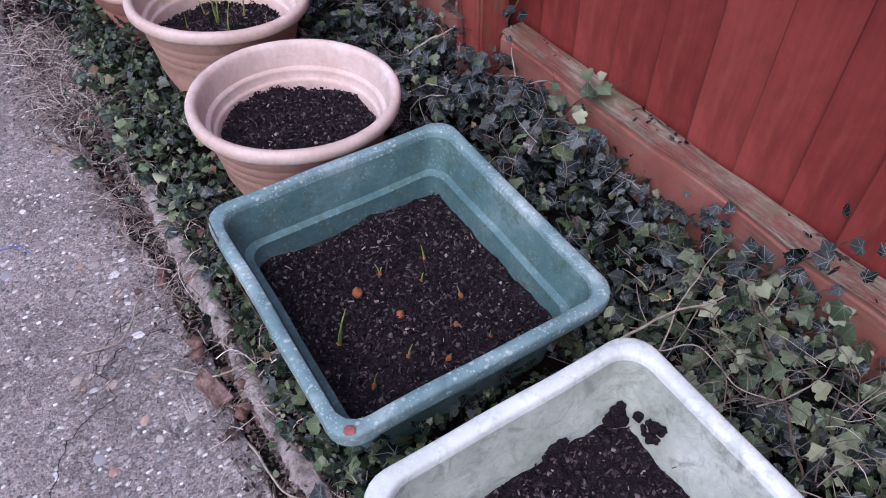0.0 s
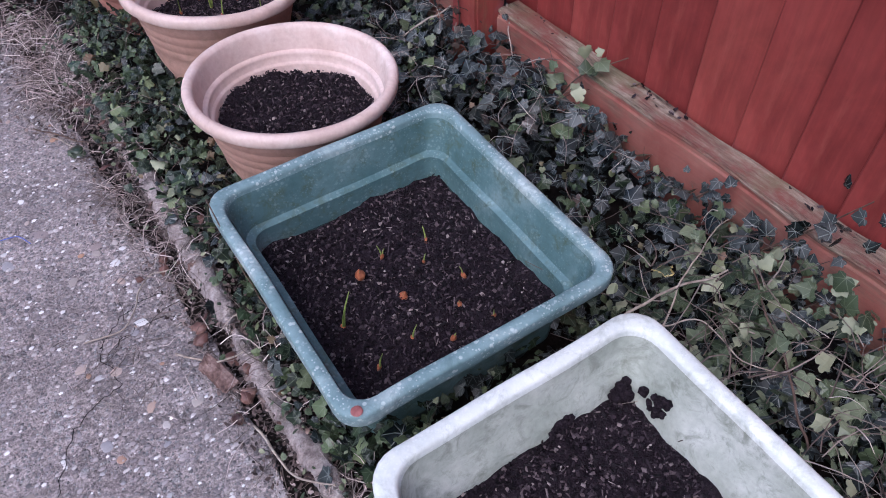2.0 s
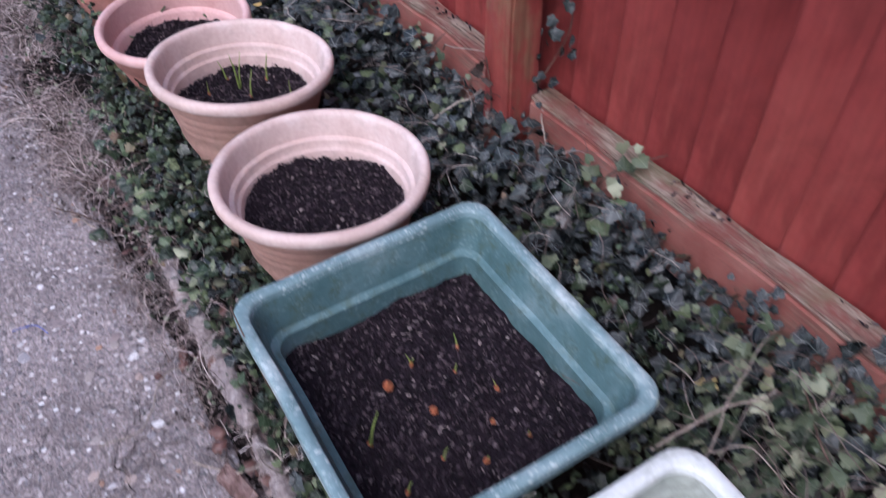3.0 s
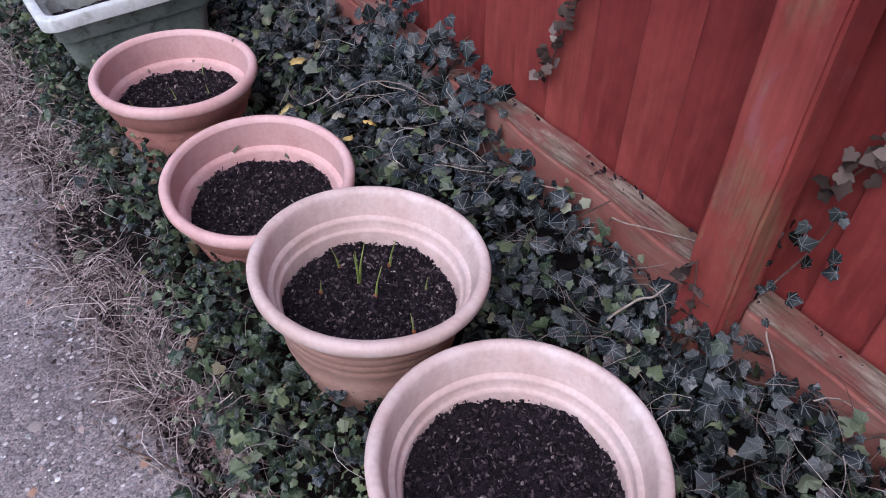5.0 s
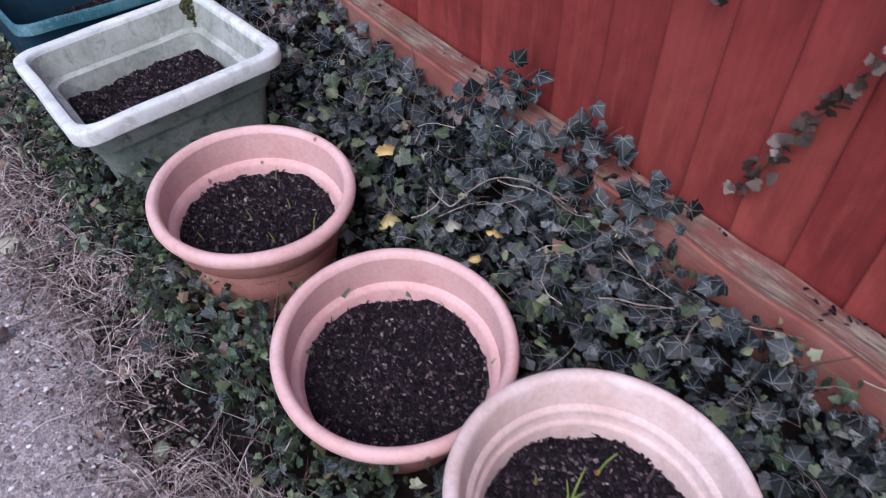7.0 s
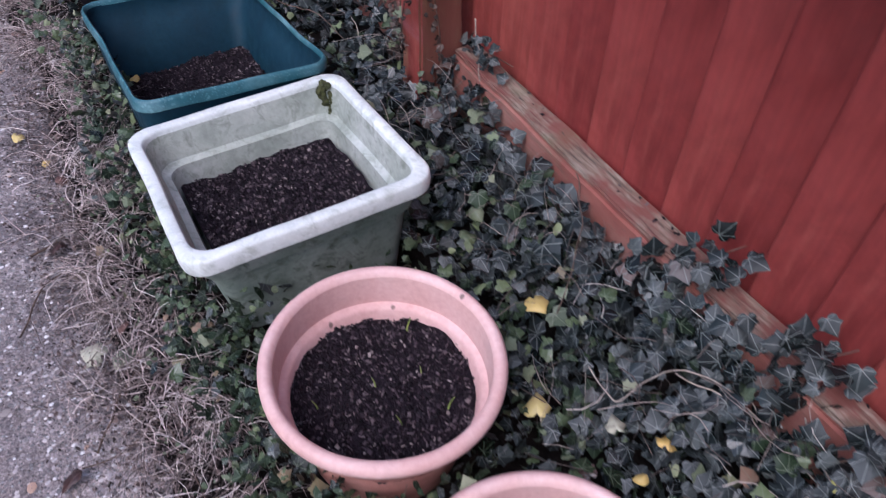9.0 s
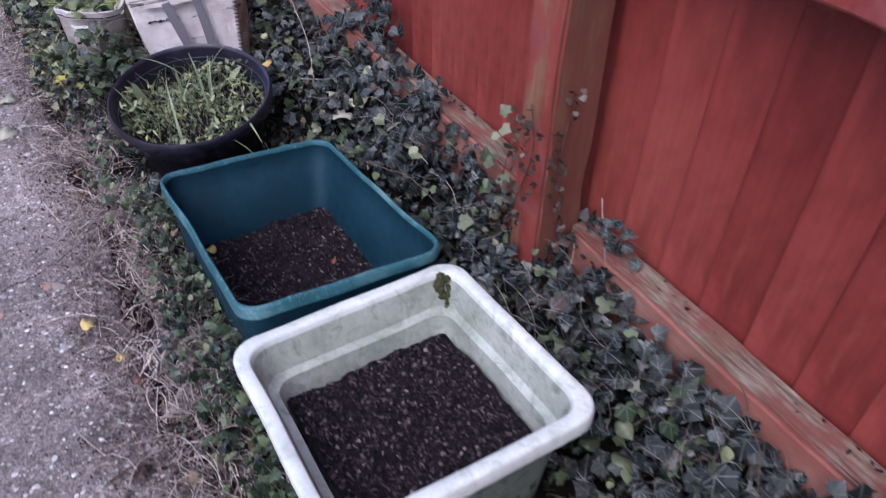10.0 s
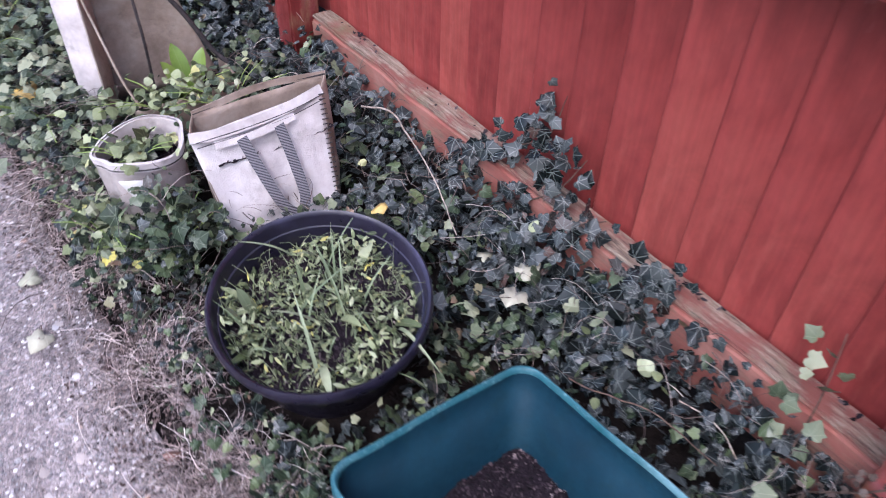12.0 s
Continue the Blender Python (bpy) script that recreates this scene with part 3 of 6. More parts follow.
def loft(name, rings, material, parent, label="", close=True, sag=0.0):
    """Skin a list of equal rings; the last is closed where asked."""
    n = len(rings[0])
    vs = [Vector(p) for r in rings for p in r]
    if sag:
        vs = [v + Vector((noise.noise(v * 6), noise.noise(v * 6 + Vector((9, 0, 0))), 0.6 * noise.noise(v * 7 + Vector((0, 9, 0))))) * sag for v in vs]
    fs = []
    for k in range(len(rings) - 1):
        for i in range(n):
            j = (i + 1) % n
            fs.append((k * n + i, k * n + j, (k + 1) * n + j, (k + 1) * n + i))
    if close:
        fs.append(tuple(range((len(rings) - 1) * n, len(rings) * n)))
    ob = mesh_object(name, vs, fs, material, parent, label)
    ob.data.set_sharp_from_angle(angle=radians(52))
    return ob


def box_rings(hx, hy, r, prof):
    """Rings of one count from (inset, z) pairs."""
    base = ring(hx, hy, r, 0)
    out = []
    for inset, z in prof:
        fx, fy = (hx - inset) / hx, (hy - inset) / hy
        out.append([(x * fx, y * fy, z) for x, y, _ in base])
    return out


def planter(name, m, hx, hy, r, lip, inner, body, materials, label, category, lip_label="", group="", sag=0.004):
    ob = empty(name, m, label, category, group)
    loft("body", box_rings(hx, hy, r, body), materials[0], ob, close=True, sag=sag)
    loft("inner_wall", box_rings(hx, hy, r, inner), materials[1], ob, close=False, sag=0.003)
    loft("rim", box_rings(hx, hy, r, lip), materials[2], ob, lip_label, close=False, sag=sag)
    return ob


def round_lip(w, h, drop=0.012):
    """A rolled edge w wide, seen from the outside in."""
    return [(0.016, -h - drop), (0.002, -h - drop), (0.0, -h), (0.0003, -h * 0.30), (w * 0.05, -h * 0.10), (w * 0.15, -0.0006), (w * 0.5, 0.0003), (w * 0.85, -0.0006), (w * 0.95, -h * 0.10), (w, -h * 0.32), (w + 0.003, -h)]


def soil_box(m, hx, hy, z, label, chips=520, seed=1, bump=0.012):
    n = 44
    vs, fs = [], []
    for j in range(n + 1):
        for i in range(n + 1):
            x, y = hx * (2 * i / n - 1), hy * (2 * j / n - 1)
            q = z + bump * vnoise(x + seed, y, 9) + 0.009 * vnoise(x, y + seed, 34) + 0.004 * vnoise(x, y, 90)
            vs.append((x, y, q))
    w = n + 1
    fs = [(j * w + i, j * w + i + 1, (j + 1) * w + i + 1, (j + 1) * w + i) for j in range(n) for i in range(n)]
    ob = mesh_object("potting_soil", vs, fs, M_SOIL)
    ob.matrix_world = m
    tagged(ob, label, "soil")
    chip_layer(ob, lambda r: (hx * 0.97 * (2 * r.random() - 1), hy * 0.97 * (2 * r.random() - 1)), z, chips, seed, bump)
    return ob


def soil_disc(m, radius, z, label, chips=420, seed=1, bump=0.010):
    vs, fs = [(0, 0, z)], []
    rings, seg = 22, 56
    for k in range(1, rings + 1):
        for s in range(seg):
            a = 2 * math.pi * s / seg
            x, y = radius * k / rings * math.cos(a), radius * k / rings * math.sin(a)
            q = z + bump * vnoise(x + seed, y, 9) + 0.008 * vnoise(x, y + seed, 34) + 0.004 * vnoise(x, y, 90)
            vs.append((x, y, q))
    for s in range(seg):
        fs.append((0, 1 + s, 1 + (s + 1) % seg))
    for k in range(rings - 1):
        for s in range(seg):
            a, b = 1 + k * seg + s, 1 + k * seg + (s + 1) % seg
            fs.append((a, a + seg, b + seg, b))
    ob = mesh_object("potting_soil", vs, fs, M_SOIL)
    ob.matrix_world = m
    tagged(ob, label, "soil")

    def spot(r):
        a, d = r.random() * 2 * math.pi, radius * 0.97 * math.sqrt(r.random())
        return d * math.cos(a), d * math.sin(a)

    chip_layer(ob, spot, z, chips, seed, bump)
    return ob


def chip_layer(parent, spot, z, count, seed, bump):
    """Fibres and bark crumbs lying over the compost."""
    r = random.Random(seed)
    vs, fs = [], []
    for _ in range(count * 6):
        x, y = spot(r)
        q = z + bump * vnoise(x + seed, y, 9) + 0.008 * vnoise(x, y + seed, 34)
        ln, wd, th = 0.0012 + 0.0052 * r.random() ** 1.8, r.uniform(0.0005, 0.0021), r.uniform(0.0004, 0.0014)
        if r.random() < 0.10:
            ln, wd = ln * 1.6, wd * 1.3
        elif r.random() < 0.16:
            ln, wd, th = r.uniform(0.002, 0.0045), r.uniform(0.0018, 0.0035), r.uniform(0.0015, 0.0035)
        rot = pose(x, y, q + 0.003, r.uniform(-60, 60), r.uniform(-60, 60), r.uniform(0, 360))
        b = len(vs)
        for sx, sy, sz in ((-1, -0.6, -1), (1, -1, -1), (0.8, 1, -1), (-1, 0.7, -1), (-0.8, -0.5, 1), (0.9, -0.6, 1), (0.7, 0.7, 1), (-0.8, 0.5, 1)):
            vs.append(rot @ Vector((sx * ln, sy * wd, sz * th)))
        fs += [tuple(b + i for i in f) for f in ((0, 3, 2, 1), (4, 5, 6, 7), (0, 1, 5, 4), (1, 2, 6, 5), (2, 3, 7, 6), (3, 0, 4, 7))]
    ob = mesh_object("bark_litter", vs, fs, M_CHIPS, parent, smooth=False)
    tagged(ob, kind="stuff")


def lathe(name, prof, material, parent, label="", seg=72, close=False, wob=0.0):
    rings = [[(r * math.cos(2 * math.pi * s / seg), r * math.sin(2 * math.pi * s / seg), z) for s in range(seg)] for r, z in prof]
    return loft(name, rings, material, parent, label, close, wob)


# white planter by the start
W1 = tilted(0.340, 0.135, 0.273, -0.020, -0.017, -2.2)
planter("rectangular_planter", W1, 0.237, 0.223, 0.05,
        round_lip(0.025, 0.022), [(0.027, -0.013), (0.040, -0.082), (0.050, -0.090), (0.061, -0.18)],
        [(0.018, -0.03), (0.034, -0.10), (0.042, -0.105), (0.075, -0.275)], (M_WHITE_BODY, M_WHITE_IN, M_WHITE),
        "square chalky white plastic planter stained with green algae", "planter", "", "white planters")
soil_box(W1, 0.184, 0.171, -0.128, "dark crumbly compost inside the white planter", 700, 3)
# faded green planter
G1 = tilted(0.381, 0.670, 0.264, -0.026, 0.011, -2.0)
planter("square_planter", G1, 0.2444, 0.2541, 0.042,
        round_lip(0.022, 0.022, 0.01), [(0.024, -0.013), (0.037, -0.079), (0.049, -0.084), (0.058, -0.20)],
        [(0.020, -0.03), (0.040, -0.10), (0.046, -0.105), (0.085, -0.275)], (M_GREEN_SHADED, M_GREEN, M_GREEN_RIM),
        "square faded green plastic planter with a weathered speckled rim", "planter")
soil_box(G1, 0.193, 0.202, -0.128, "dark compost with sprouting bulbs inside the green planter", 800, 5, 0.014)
# second white planter
W2 = tilted(0.427, 2.917, 0.268, 0.005, -0.123, -0.9)
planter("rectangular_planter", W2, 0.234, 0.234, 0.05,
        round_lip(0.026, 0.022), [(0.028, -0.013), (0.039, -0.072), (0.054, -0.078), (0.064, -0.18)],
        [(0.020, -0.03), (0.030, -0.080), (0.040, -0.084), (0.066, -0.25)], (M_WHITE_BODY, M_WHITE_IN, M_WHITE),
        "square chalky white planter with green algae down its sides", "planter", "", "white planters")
soil_box(W2, 0.168, 0.170, -0.118, "dark compost inside the second white planter", 700, 8)
# teal storage box
T1 = tilted(0.447, 3.460, 0.230, -0.077, -0.115, 0.8)
planter("storage_box", T1, 0.212, 0.2916, 0.045,
        [(0.010, -0.026), (0.0, -0.025), (0.0, -0.006), (0.0025, -0.001), (0.0055, 0.0005), (0.0085, -0.002), (0.0095, -0.012)],
        [(0.009, -0.010), (0.012, -0.07), (0.0345, -0.245)],
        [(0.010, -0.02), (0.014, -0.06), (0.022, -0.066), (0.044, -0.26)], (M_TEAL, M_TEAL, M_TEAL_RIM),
        "teal plastic storage box without a lid, used as planter", "storage box", "scuffed lighter teal rim", sag=0.008)
soil_box(tilted(0.447, 3.460, 0.016, 0.0, -0.03, 0.8), 0.181, 0.259, 0.0, "dark compost on the floor of the teal box", 620, 9, 0.012)


def deep_pot(m, radius, height, label):
    """A tall pot with a rolled rim and stepped grooves under it."""
    ob = empty("plant_pot", m, label, "plant pot", "round pots")
    R = radius
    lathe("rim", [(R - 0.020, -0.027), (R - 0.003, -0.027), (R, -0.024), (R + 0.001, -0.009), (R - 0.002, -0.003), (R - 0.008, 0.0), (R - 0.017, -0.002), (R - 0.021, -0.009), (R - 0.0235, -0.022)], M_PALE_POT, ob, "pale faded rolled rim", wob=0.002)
    lathe("inner_wall", [(R - 0.0225, -0.016), (R - 0.031, -0.052), (R - 0.036, -0.0535), (R - 0.040, -0.0555), (R - 0.0410, -0.059), (R - 0.0425, -0.074), (R - 0.0445, -0.0755), (R - 0.0485, -0.0775), (R - 0.0495, -0.081), (R - 0.062, -0.15)], M_PALE_POT, ob)
    prof, r, z = [(R - 0.019, -0.025)], R - 0.024, -0.045
    for _ in range(4):
        prof += [(r, z), (r - 0.0035, z - 0.018), (r - 0.0055, z - 0.020)]
        r, z = r - 0.0058, z - 0.023
    prof += [(r - 0.002, z - 0.02), (r * 0.72, -height)]
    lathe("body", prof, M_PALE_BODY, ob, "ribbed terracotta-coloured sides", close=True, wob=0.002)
    return ob


def bowl_pot(m, radius, height, label):
    """A lower, redder pot with a broad collar."""
    ob = empty("plant_pot", m, label, "plant pot", "round pots")
    R = radius
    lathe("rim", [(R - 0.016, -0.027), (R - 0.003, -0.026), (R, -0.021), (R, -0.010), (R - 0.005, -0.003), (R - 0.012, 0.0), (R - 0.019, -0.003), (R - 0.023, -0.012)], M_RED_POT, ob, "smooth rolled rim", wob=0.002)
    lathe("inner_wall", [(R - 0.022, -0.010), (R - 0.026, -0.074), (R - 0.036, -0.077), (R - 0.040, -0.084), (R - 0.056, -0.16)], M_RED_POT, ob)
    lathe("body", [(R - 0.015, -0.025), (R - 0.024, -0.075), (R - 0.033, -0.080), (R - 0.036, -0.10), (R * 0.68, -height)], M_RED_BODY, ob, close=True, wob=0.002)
    return ob


PA = tilted(0.429, 1.149, 0.267, -0.066, -0.047)
PB = tilted(0.452, 1.581, 0.274, -0.104, -0.028)
PC = tilted(0.418, 1.991, 0.199, -0.010, 0.045)
PD = tilted(0.410, 2.426, 0.233, -0.045, -0.007)
deep_pot(PA, 0.2125, 0.270, "round faded pinkish terracotta-coloured plastic pot filled with compost")
soil_disc(PA, 0.172, -0.095, "dark fibrous compost in the faded round pot", 520, 21)
deep_pot(PB, 0.209, 0.280, "round faded terracotta-coloured pot with green shoots")
soil_disc(PB, 0.168, -0.105, "dark compost with green shoots in the round pot", 520, 22)
bowl_pot(PC, 0.2024, 0.205, "low red terracotta-coloured plastic pot sunk in ivy")
soil_disc(PC, 0.163, -0.104, "dark compost in the low terracotta pot", 480, 23)
bowl_pot(PD, 0.195, 0.238, "low terracotta-coloured plastic pot with small shoots")
soil_disc(PD, 0.158, -0.100, "dark compost with thin shoots in the terracotta pot", 480, 24)
# black pot of weeds
PK = tilted(0.409, 4.065, 0.219, 0.077, 0.130)
black_pot = empty("black_plant_pot", PK, "large round black plastic pot overgrown with green weeds", "plant pot")
lathe("rim", [(0.198, -0.030), (0.2125, -0.029), (0.2145, -0.020), (0.2135, -0.006), (0.209, 0.0), (0.204, -0.002), (0.2015, -0.010)], M_BLACK, black_pot, "rolled black rim", wob=0.002)
lathe("inner_wall", [(0.202, -0.008), (0.196, -0.034), (0.193, -0.035), (0.189, -0.058), (0.168, -0.14)], M_BLACK, black_pot)
lathe("body", [(0.198, -0.028), (0.190, -0.08), (0.183, -0.085), (0.150, -0.225)], M_BLACK, black_pot, close=True)
soil_disc(PK, 0.178, -0.075, "dark soil under the weeds in the black pot", 200, 25)


# ---- stems, shoots and leaves ----
def spline(points, steps=6):
    pts = [Vector(p) for p in points]
    if len(pts) < 3:
        return [pts[0].lerp(pts[-1], k / steps) for k in range(steps + 1)]
    out = []
    ext = [pts[0] * 2 - pts[1], *pts, pts[-1] * 2 - pts[-2]]
    for i in range(1, len(ext) - 2):
        a, b, c, d = ext[i - 1:i + 3]
        for k in range(steps):
            t = k / steps
            out.append(0.5 * ((2 * b) + (c - a) * t + (2 * a - 5 * b + 4 * c - d) * t * t + (3 * b - a - 3 * c + d) * t ** 3))
    return out + [pts[-1]]


def tube_data(points, r0, r1, sides=5, base=0):
    vs, fs, n = [], [], len(points)
    for i, p in enumerate(points):
        d = (points[min(i + 1, n - 1)] - points[max(i - 1, 0)]).normalized()
        u = d.cross(Vector((0.31, 0.2, 1.0))).normalized()
        v = d.cross(u)
        r = r0 + (r1 - r0) * i / (n - 1)
        vs += [p + (u * math.cos(2 * math.pi * s / sides) + v * math.sin(2 * math.pi * s / sides)) * r for s in range(sides)]
    for i in range(n - 1):
        for s in range(sides):
            j = (s + 1) % sides
            fs.append((base + i * sides + s, base + i * sides + j, base + (i + 1) * sides + j, base + (i + 1) * sides + s))
    return vs, fs


def tube(name, points, r0, r1, material, parent=None, label="", sides=6, steps=6):
    vs, fs = tube_data(spline(points, steps), r0, r1, sides)
    return mesh_object(name, vs, fs, material, parent, label)


_half = [(0.0, 0.0), (0.14, -0.16), (0.34, -0.15), (0.50, -0.01), (0.46, 0.17), (0.62, 0.37), (0.41, 0.49), (0.23, 0.74), (0.0, 1.0)]
IVY = _half + [(-x, y) for x, y in _half[-2:0:-1]]
_half = [(0.0, 0.0), (0.22, 0.02), (0.40, 0.22), (0.42, 0.42), (0.33, 0.66), (0.15, 0.90), (0.0, 1.0)]
OVAL = _half + [(-x, y) for x, y in _half[-2:0:-1]]

_half = [(0.0, 0.0), (0.10, 0.10), (0.17, 0.35), (0.15, 0.6), (0.07, 0.86), (0.0, 1.0)]
LANCE = _half + [(-x, y) for x, y in _half[-2:0:-1]]

# a ragged dead leaf, one side torn
CURLED = [(0.0, 0.0), (0.20, 0.05), (0.30, 0.20), (0.42, 0.30), (0.34, 0.48), (0.38, 0.64), (0.16, 0.80), (0.02, 1.0), (-0.10, 0.82), (-0.22, 0.70), (-0.20, 0.52), (-0.34, 0.40), (-0.28, 0.18), (-0.14, 0.06)]


def leaf_template(outline, fold=0.16, droop=0.16):
    pts = [(0.0, 0.34), *outline]
    v = np.array([(x, y, -fold * abs(x) - droop * y * y + 0.05 * math.sin(7 * x + 5 * y)) for x, y in pts])
    n = len(outline)
    f = np.array([(0, 1 + k, 1 + (k + 1) % n) for k in range(n)])
    return v, f


def leaf_cloud(name, template, pos, up, heading, size, material, label="", category="", parent=None, kind="stuff"):
    """Many leaves in one mesh, each with its own place, tilt, turn and size."""
    tv, tf = template
    n, k = len(pos), len(tv)
    up = up / np.linalg.norm(up, axis=1, keepdims=True)
    h = np.stack([np.cos(heading), np.sin(heading), np.zeros(n)], 1)
    ahead = h - up * np.sum(h * up, 1, keepdims=True)
    ahead /= np.linalg.norm(ahead, axis=1, keepdims=True)
    right = np.cross(ahead, up)
    wide = rng.uniform(0.8, 1.2, n)[:, None]
    curl = rng.uniform(0.2, 1.7, n)[:, None]
    X = tv[None, :, 0] * wide
    Y = tv[None, :, 1] - 0.4
    Z = tv[None, :, 2] * curl
    v = pos[:, None, :] + size[:, None, None] * (X[..., None] * right[:, None] + Y[..., None] * ahead[:, None] + Z[..., None] * up[:, None])
    f = (tf[None] + (np.arange(n) * k)[:, None, None]).reshape(-1, 3)
    uv = np.tile(tv[:, :2], (n, 1))
    ob = mesh_object(name, v.reshape(-1, 3), f, material, parent, uv=uv, smooth=False)
    return tagged(ob, label, category, kind=kind)


ROUND = [(0.429, 1.149, 0.155), (0.452, 1.581, 0.155), (0.416, 1.991, 0.160), (0.409, 2.426, 0.150), (0.408, 4.059, 0.165)]
SQUARE = [(0.340, 0.135, 0.178, 0.166), (0.381, 0.670, 0.183, 0.194), (0.427, 2.917, 0.186, 0.186), (0.447, 3.460, 0.178, 0.255)]


def blocked(x, y, pad=0.0):
    return any(math.hypot(x - a, y - b) < r + pad for a, b, r in ROUND) or any(abs(x - a) < p + pad and abs(y - b) < q + pad for a, b, p, q in SQUARE) or (y > 4.49 + pad and y < 4.72 and 0.40 < x < 0.72) or (4.58 < y < 4.80 and 0.20 < x < 0.36) or (4.92 < y < 5.3 and 0.36 < x < 0.64)


def smooth(a, b, x):
    t = min(1.0, max(0.0, (x - a) / (b - a)))
    return t * t * (3 - 2 * t)


def ivy_height(x, y):
    h = 0.066 + 0.040 * vnoise(x, y, 3.2) + 0.03 * vnoise(x, y, 9.0, 4)
    h += smooth(0.62, 0.96, x) * (0.058 + 0.055 * vnoise(0.5, y, 2.6, 2.0) + 0.025 * smooth(1.7, 2.4, y))
    h += (1 - smooth(0.25, 0.5, x)) * smooth(4.25, 4.7, y) * 0.10
    h += smooth(0.74, 0.95, x) * (0.018 * smooth(1.75, 2.0, y) * (1 - smooth(2.5, 2.75, y)) + 0.022 * smooth(3.25, 3.5, y) * (1 - smooth(4.2, 4.5, y)))
    h += 0.075 * smooth(0.26, 0.33, y) * (1 - smooth(0.43, 0.52, y)) * smooth(0.10, 0.16, x) * (1 - smooth(0.56, 0.66, x))
    h += 0.11 * smooth(4.38, 4.5, y) * (1 - smooth(4.60, 4.66, y)) * smooth(0.16, 0.22, x) * (1 - smooth(0.34, 0.40, x))
    h += 0.045 * smooth(1.72, 1.95, y) * (1 - smooth(3.25, 3.45, y)) * (1 - smooth(0.58, 0.72, x)) * smooth(0.12, 0.22, x)
    h += 0.022 * smooth(0.85, 1.0, y) * (1 - smooth(1.7, 1.8, y)) * smooth(0.14, 0.22, x)
    h += 0.05 * smooth(2.58, 2.66, y) * (1 - smooth(2.74, 2.84, y)) * smooth(0.14, 0.2, x) * (1 - smooth(0.40, 0.5, x))
    return max(0.015, h)


def ivy_left(y):
    a = 0.125 + 0.025 * vnoise(2.2, y, 4.0) + 0.015 * (1 - smooth(1.1, 1.3, y))
    a += 0.02 * smooth(1.9, 2.2, y) * (1 - smooth(4.2, 4.5, y)) - 0.025 * smooth(1.25, 1.5, y) * (1 - smooth(1.6, 1.8, y)) + 0.015 * smooth(1.65, 1.85, y) * (1 - smooth(2.1, 2.3, y)) - 0.05 * smooth(4.2, 4.5, y)
    return a


def scatter(count, x0, x1, y0, y1, keep=lambda x, y: True):
    out, r = [], random.Random(count)
    while len(out) < count:
        x, y = r.uniform(x0, x1), r.uniform(y0, y1)
        if not blocked(x, y) and keep(x, y):
            out.append((x, y))
    return out


def make_ivy(name, spots, material, small, large, lift, label, category="ivy", template=IVY):
    n = len(spots)
    pos, up, size = np.zeros((n, 3)), np.zeros((n, 3)), np.zeros(n)
    for i, (x, y) in enumerate(spots):
        h = ivy_height(x, y)
        u = rng.random() ** 0.75
        wall = smooth(0.70, 0.95, x)
        pos[i] = (x, y, h * u + lift)
        up[i] = (rng.normal(0, 0.95) - 0.5 * wall, rng.normal(0, 0.95) - 0.12, 1.0)
        s = small + (large - small) * rng.random() ** 1.7
        big = 0.68 + 0.30 * smooth(0.55, 0.8, x) * (0.6 + 0.6 * smooth(1.6, 2.3, y)) + 0.2 * vnoise(x, y, 5.0, 9.0)
        size[i] = s * big
    heading = rng.uniform(0, 2 * math.pi, n)
    return leaf_cloud(name, leaf_template(template), pos, up, heading, size, material, label, category)


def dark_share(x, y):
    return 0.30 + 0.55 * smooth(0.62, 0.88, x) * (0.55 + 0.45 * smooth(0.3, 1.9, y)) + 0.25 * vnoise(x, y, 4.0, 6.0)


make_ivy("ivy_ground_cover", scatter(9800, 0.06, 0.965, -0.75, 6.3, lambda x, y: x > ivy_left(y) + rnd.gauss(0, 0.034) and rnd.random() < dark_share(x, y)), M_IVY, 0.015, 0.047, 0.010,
         "dense dark ivy, sky-tinted blue, covering the bed below the fence")
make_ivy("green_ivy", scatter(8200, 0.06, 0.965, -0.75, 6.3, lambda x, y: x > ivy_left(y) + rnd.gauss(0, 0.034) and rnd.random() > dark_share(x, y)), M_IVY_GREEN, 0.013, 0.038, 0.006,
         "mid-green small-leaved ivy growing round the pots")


make_ivy("ivy_border", scatter(1900, 0.10, 0.30, 0.35, 3.9, lambda x, y: x > ivy_left(y) + rnd.gauss(0, 0.02)), M_IVY_GREEN, 0.016, 0.042, 0.020,
         "green and dark ivy between the pots and the path")


def pale_zone(x, y):
    near = (1 - smooth(0.42, 0.62, y)) * smooth(0.58, 0.66, x)
    far = smooth(4.2, 4.6, y) * (1 - smooth(0.30, 0.55, x))
    mid = 0.10 + 0.35 * max(0.0, vnoise(x, y, 2.7, 8.0))
    return rnd.random() < max(near * 0.75, far * 0.8, mid)


make_ivy("young_ivy", scatter(1700, 0.08, 0.95, -0.6, 6.0, lambda x, y: x > ivy_left(y) and pale_zone(x, y)), M_IVY_PALE, 0.014, 0.040, 0.028,
         "paler young ivy shoots growing over the dark ivy")
make_ivy("pale_ivy_shoots", scatter(330, 0.585, 0.93, -0.25, 0.46), M_IVY_PALE, 0.020, 0.046, 0.045,
         "pale grey-green ivy shoots on woody stems")
make_ivy("bed_weeds", scatter(190, 0.1, 0.95, -0.5, 5.6, lambda x, y: x > ivy_left(y)), M_WEED, 0.02, 0.045, 0.03, "scattered small oval weed leaves among the ivy", "weeds", OVAL)

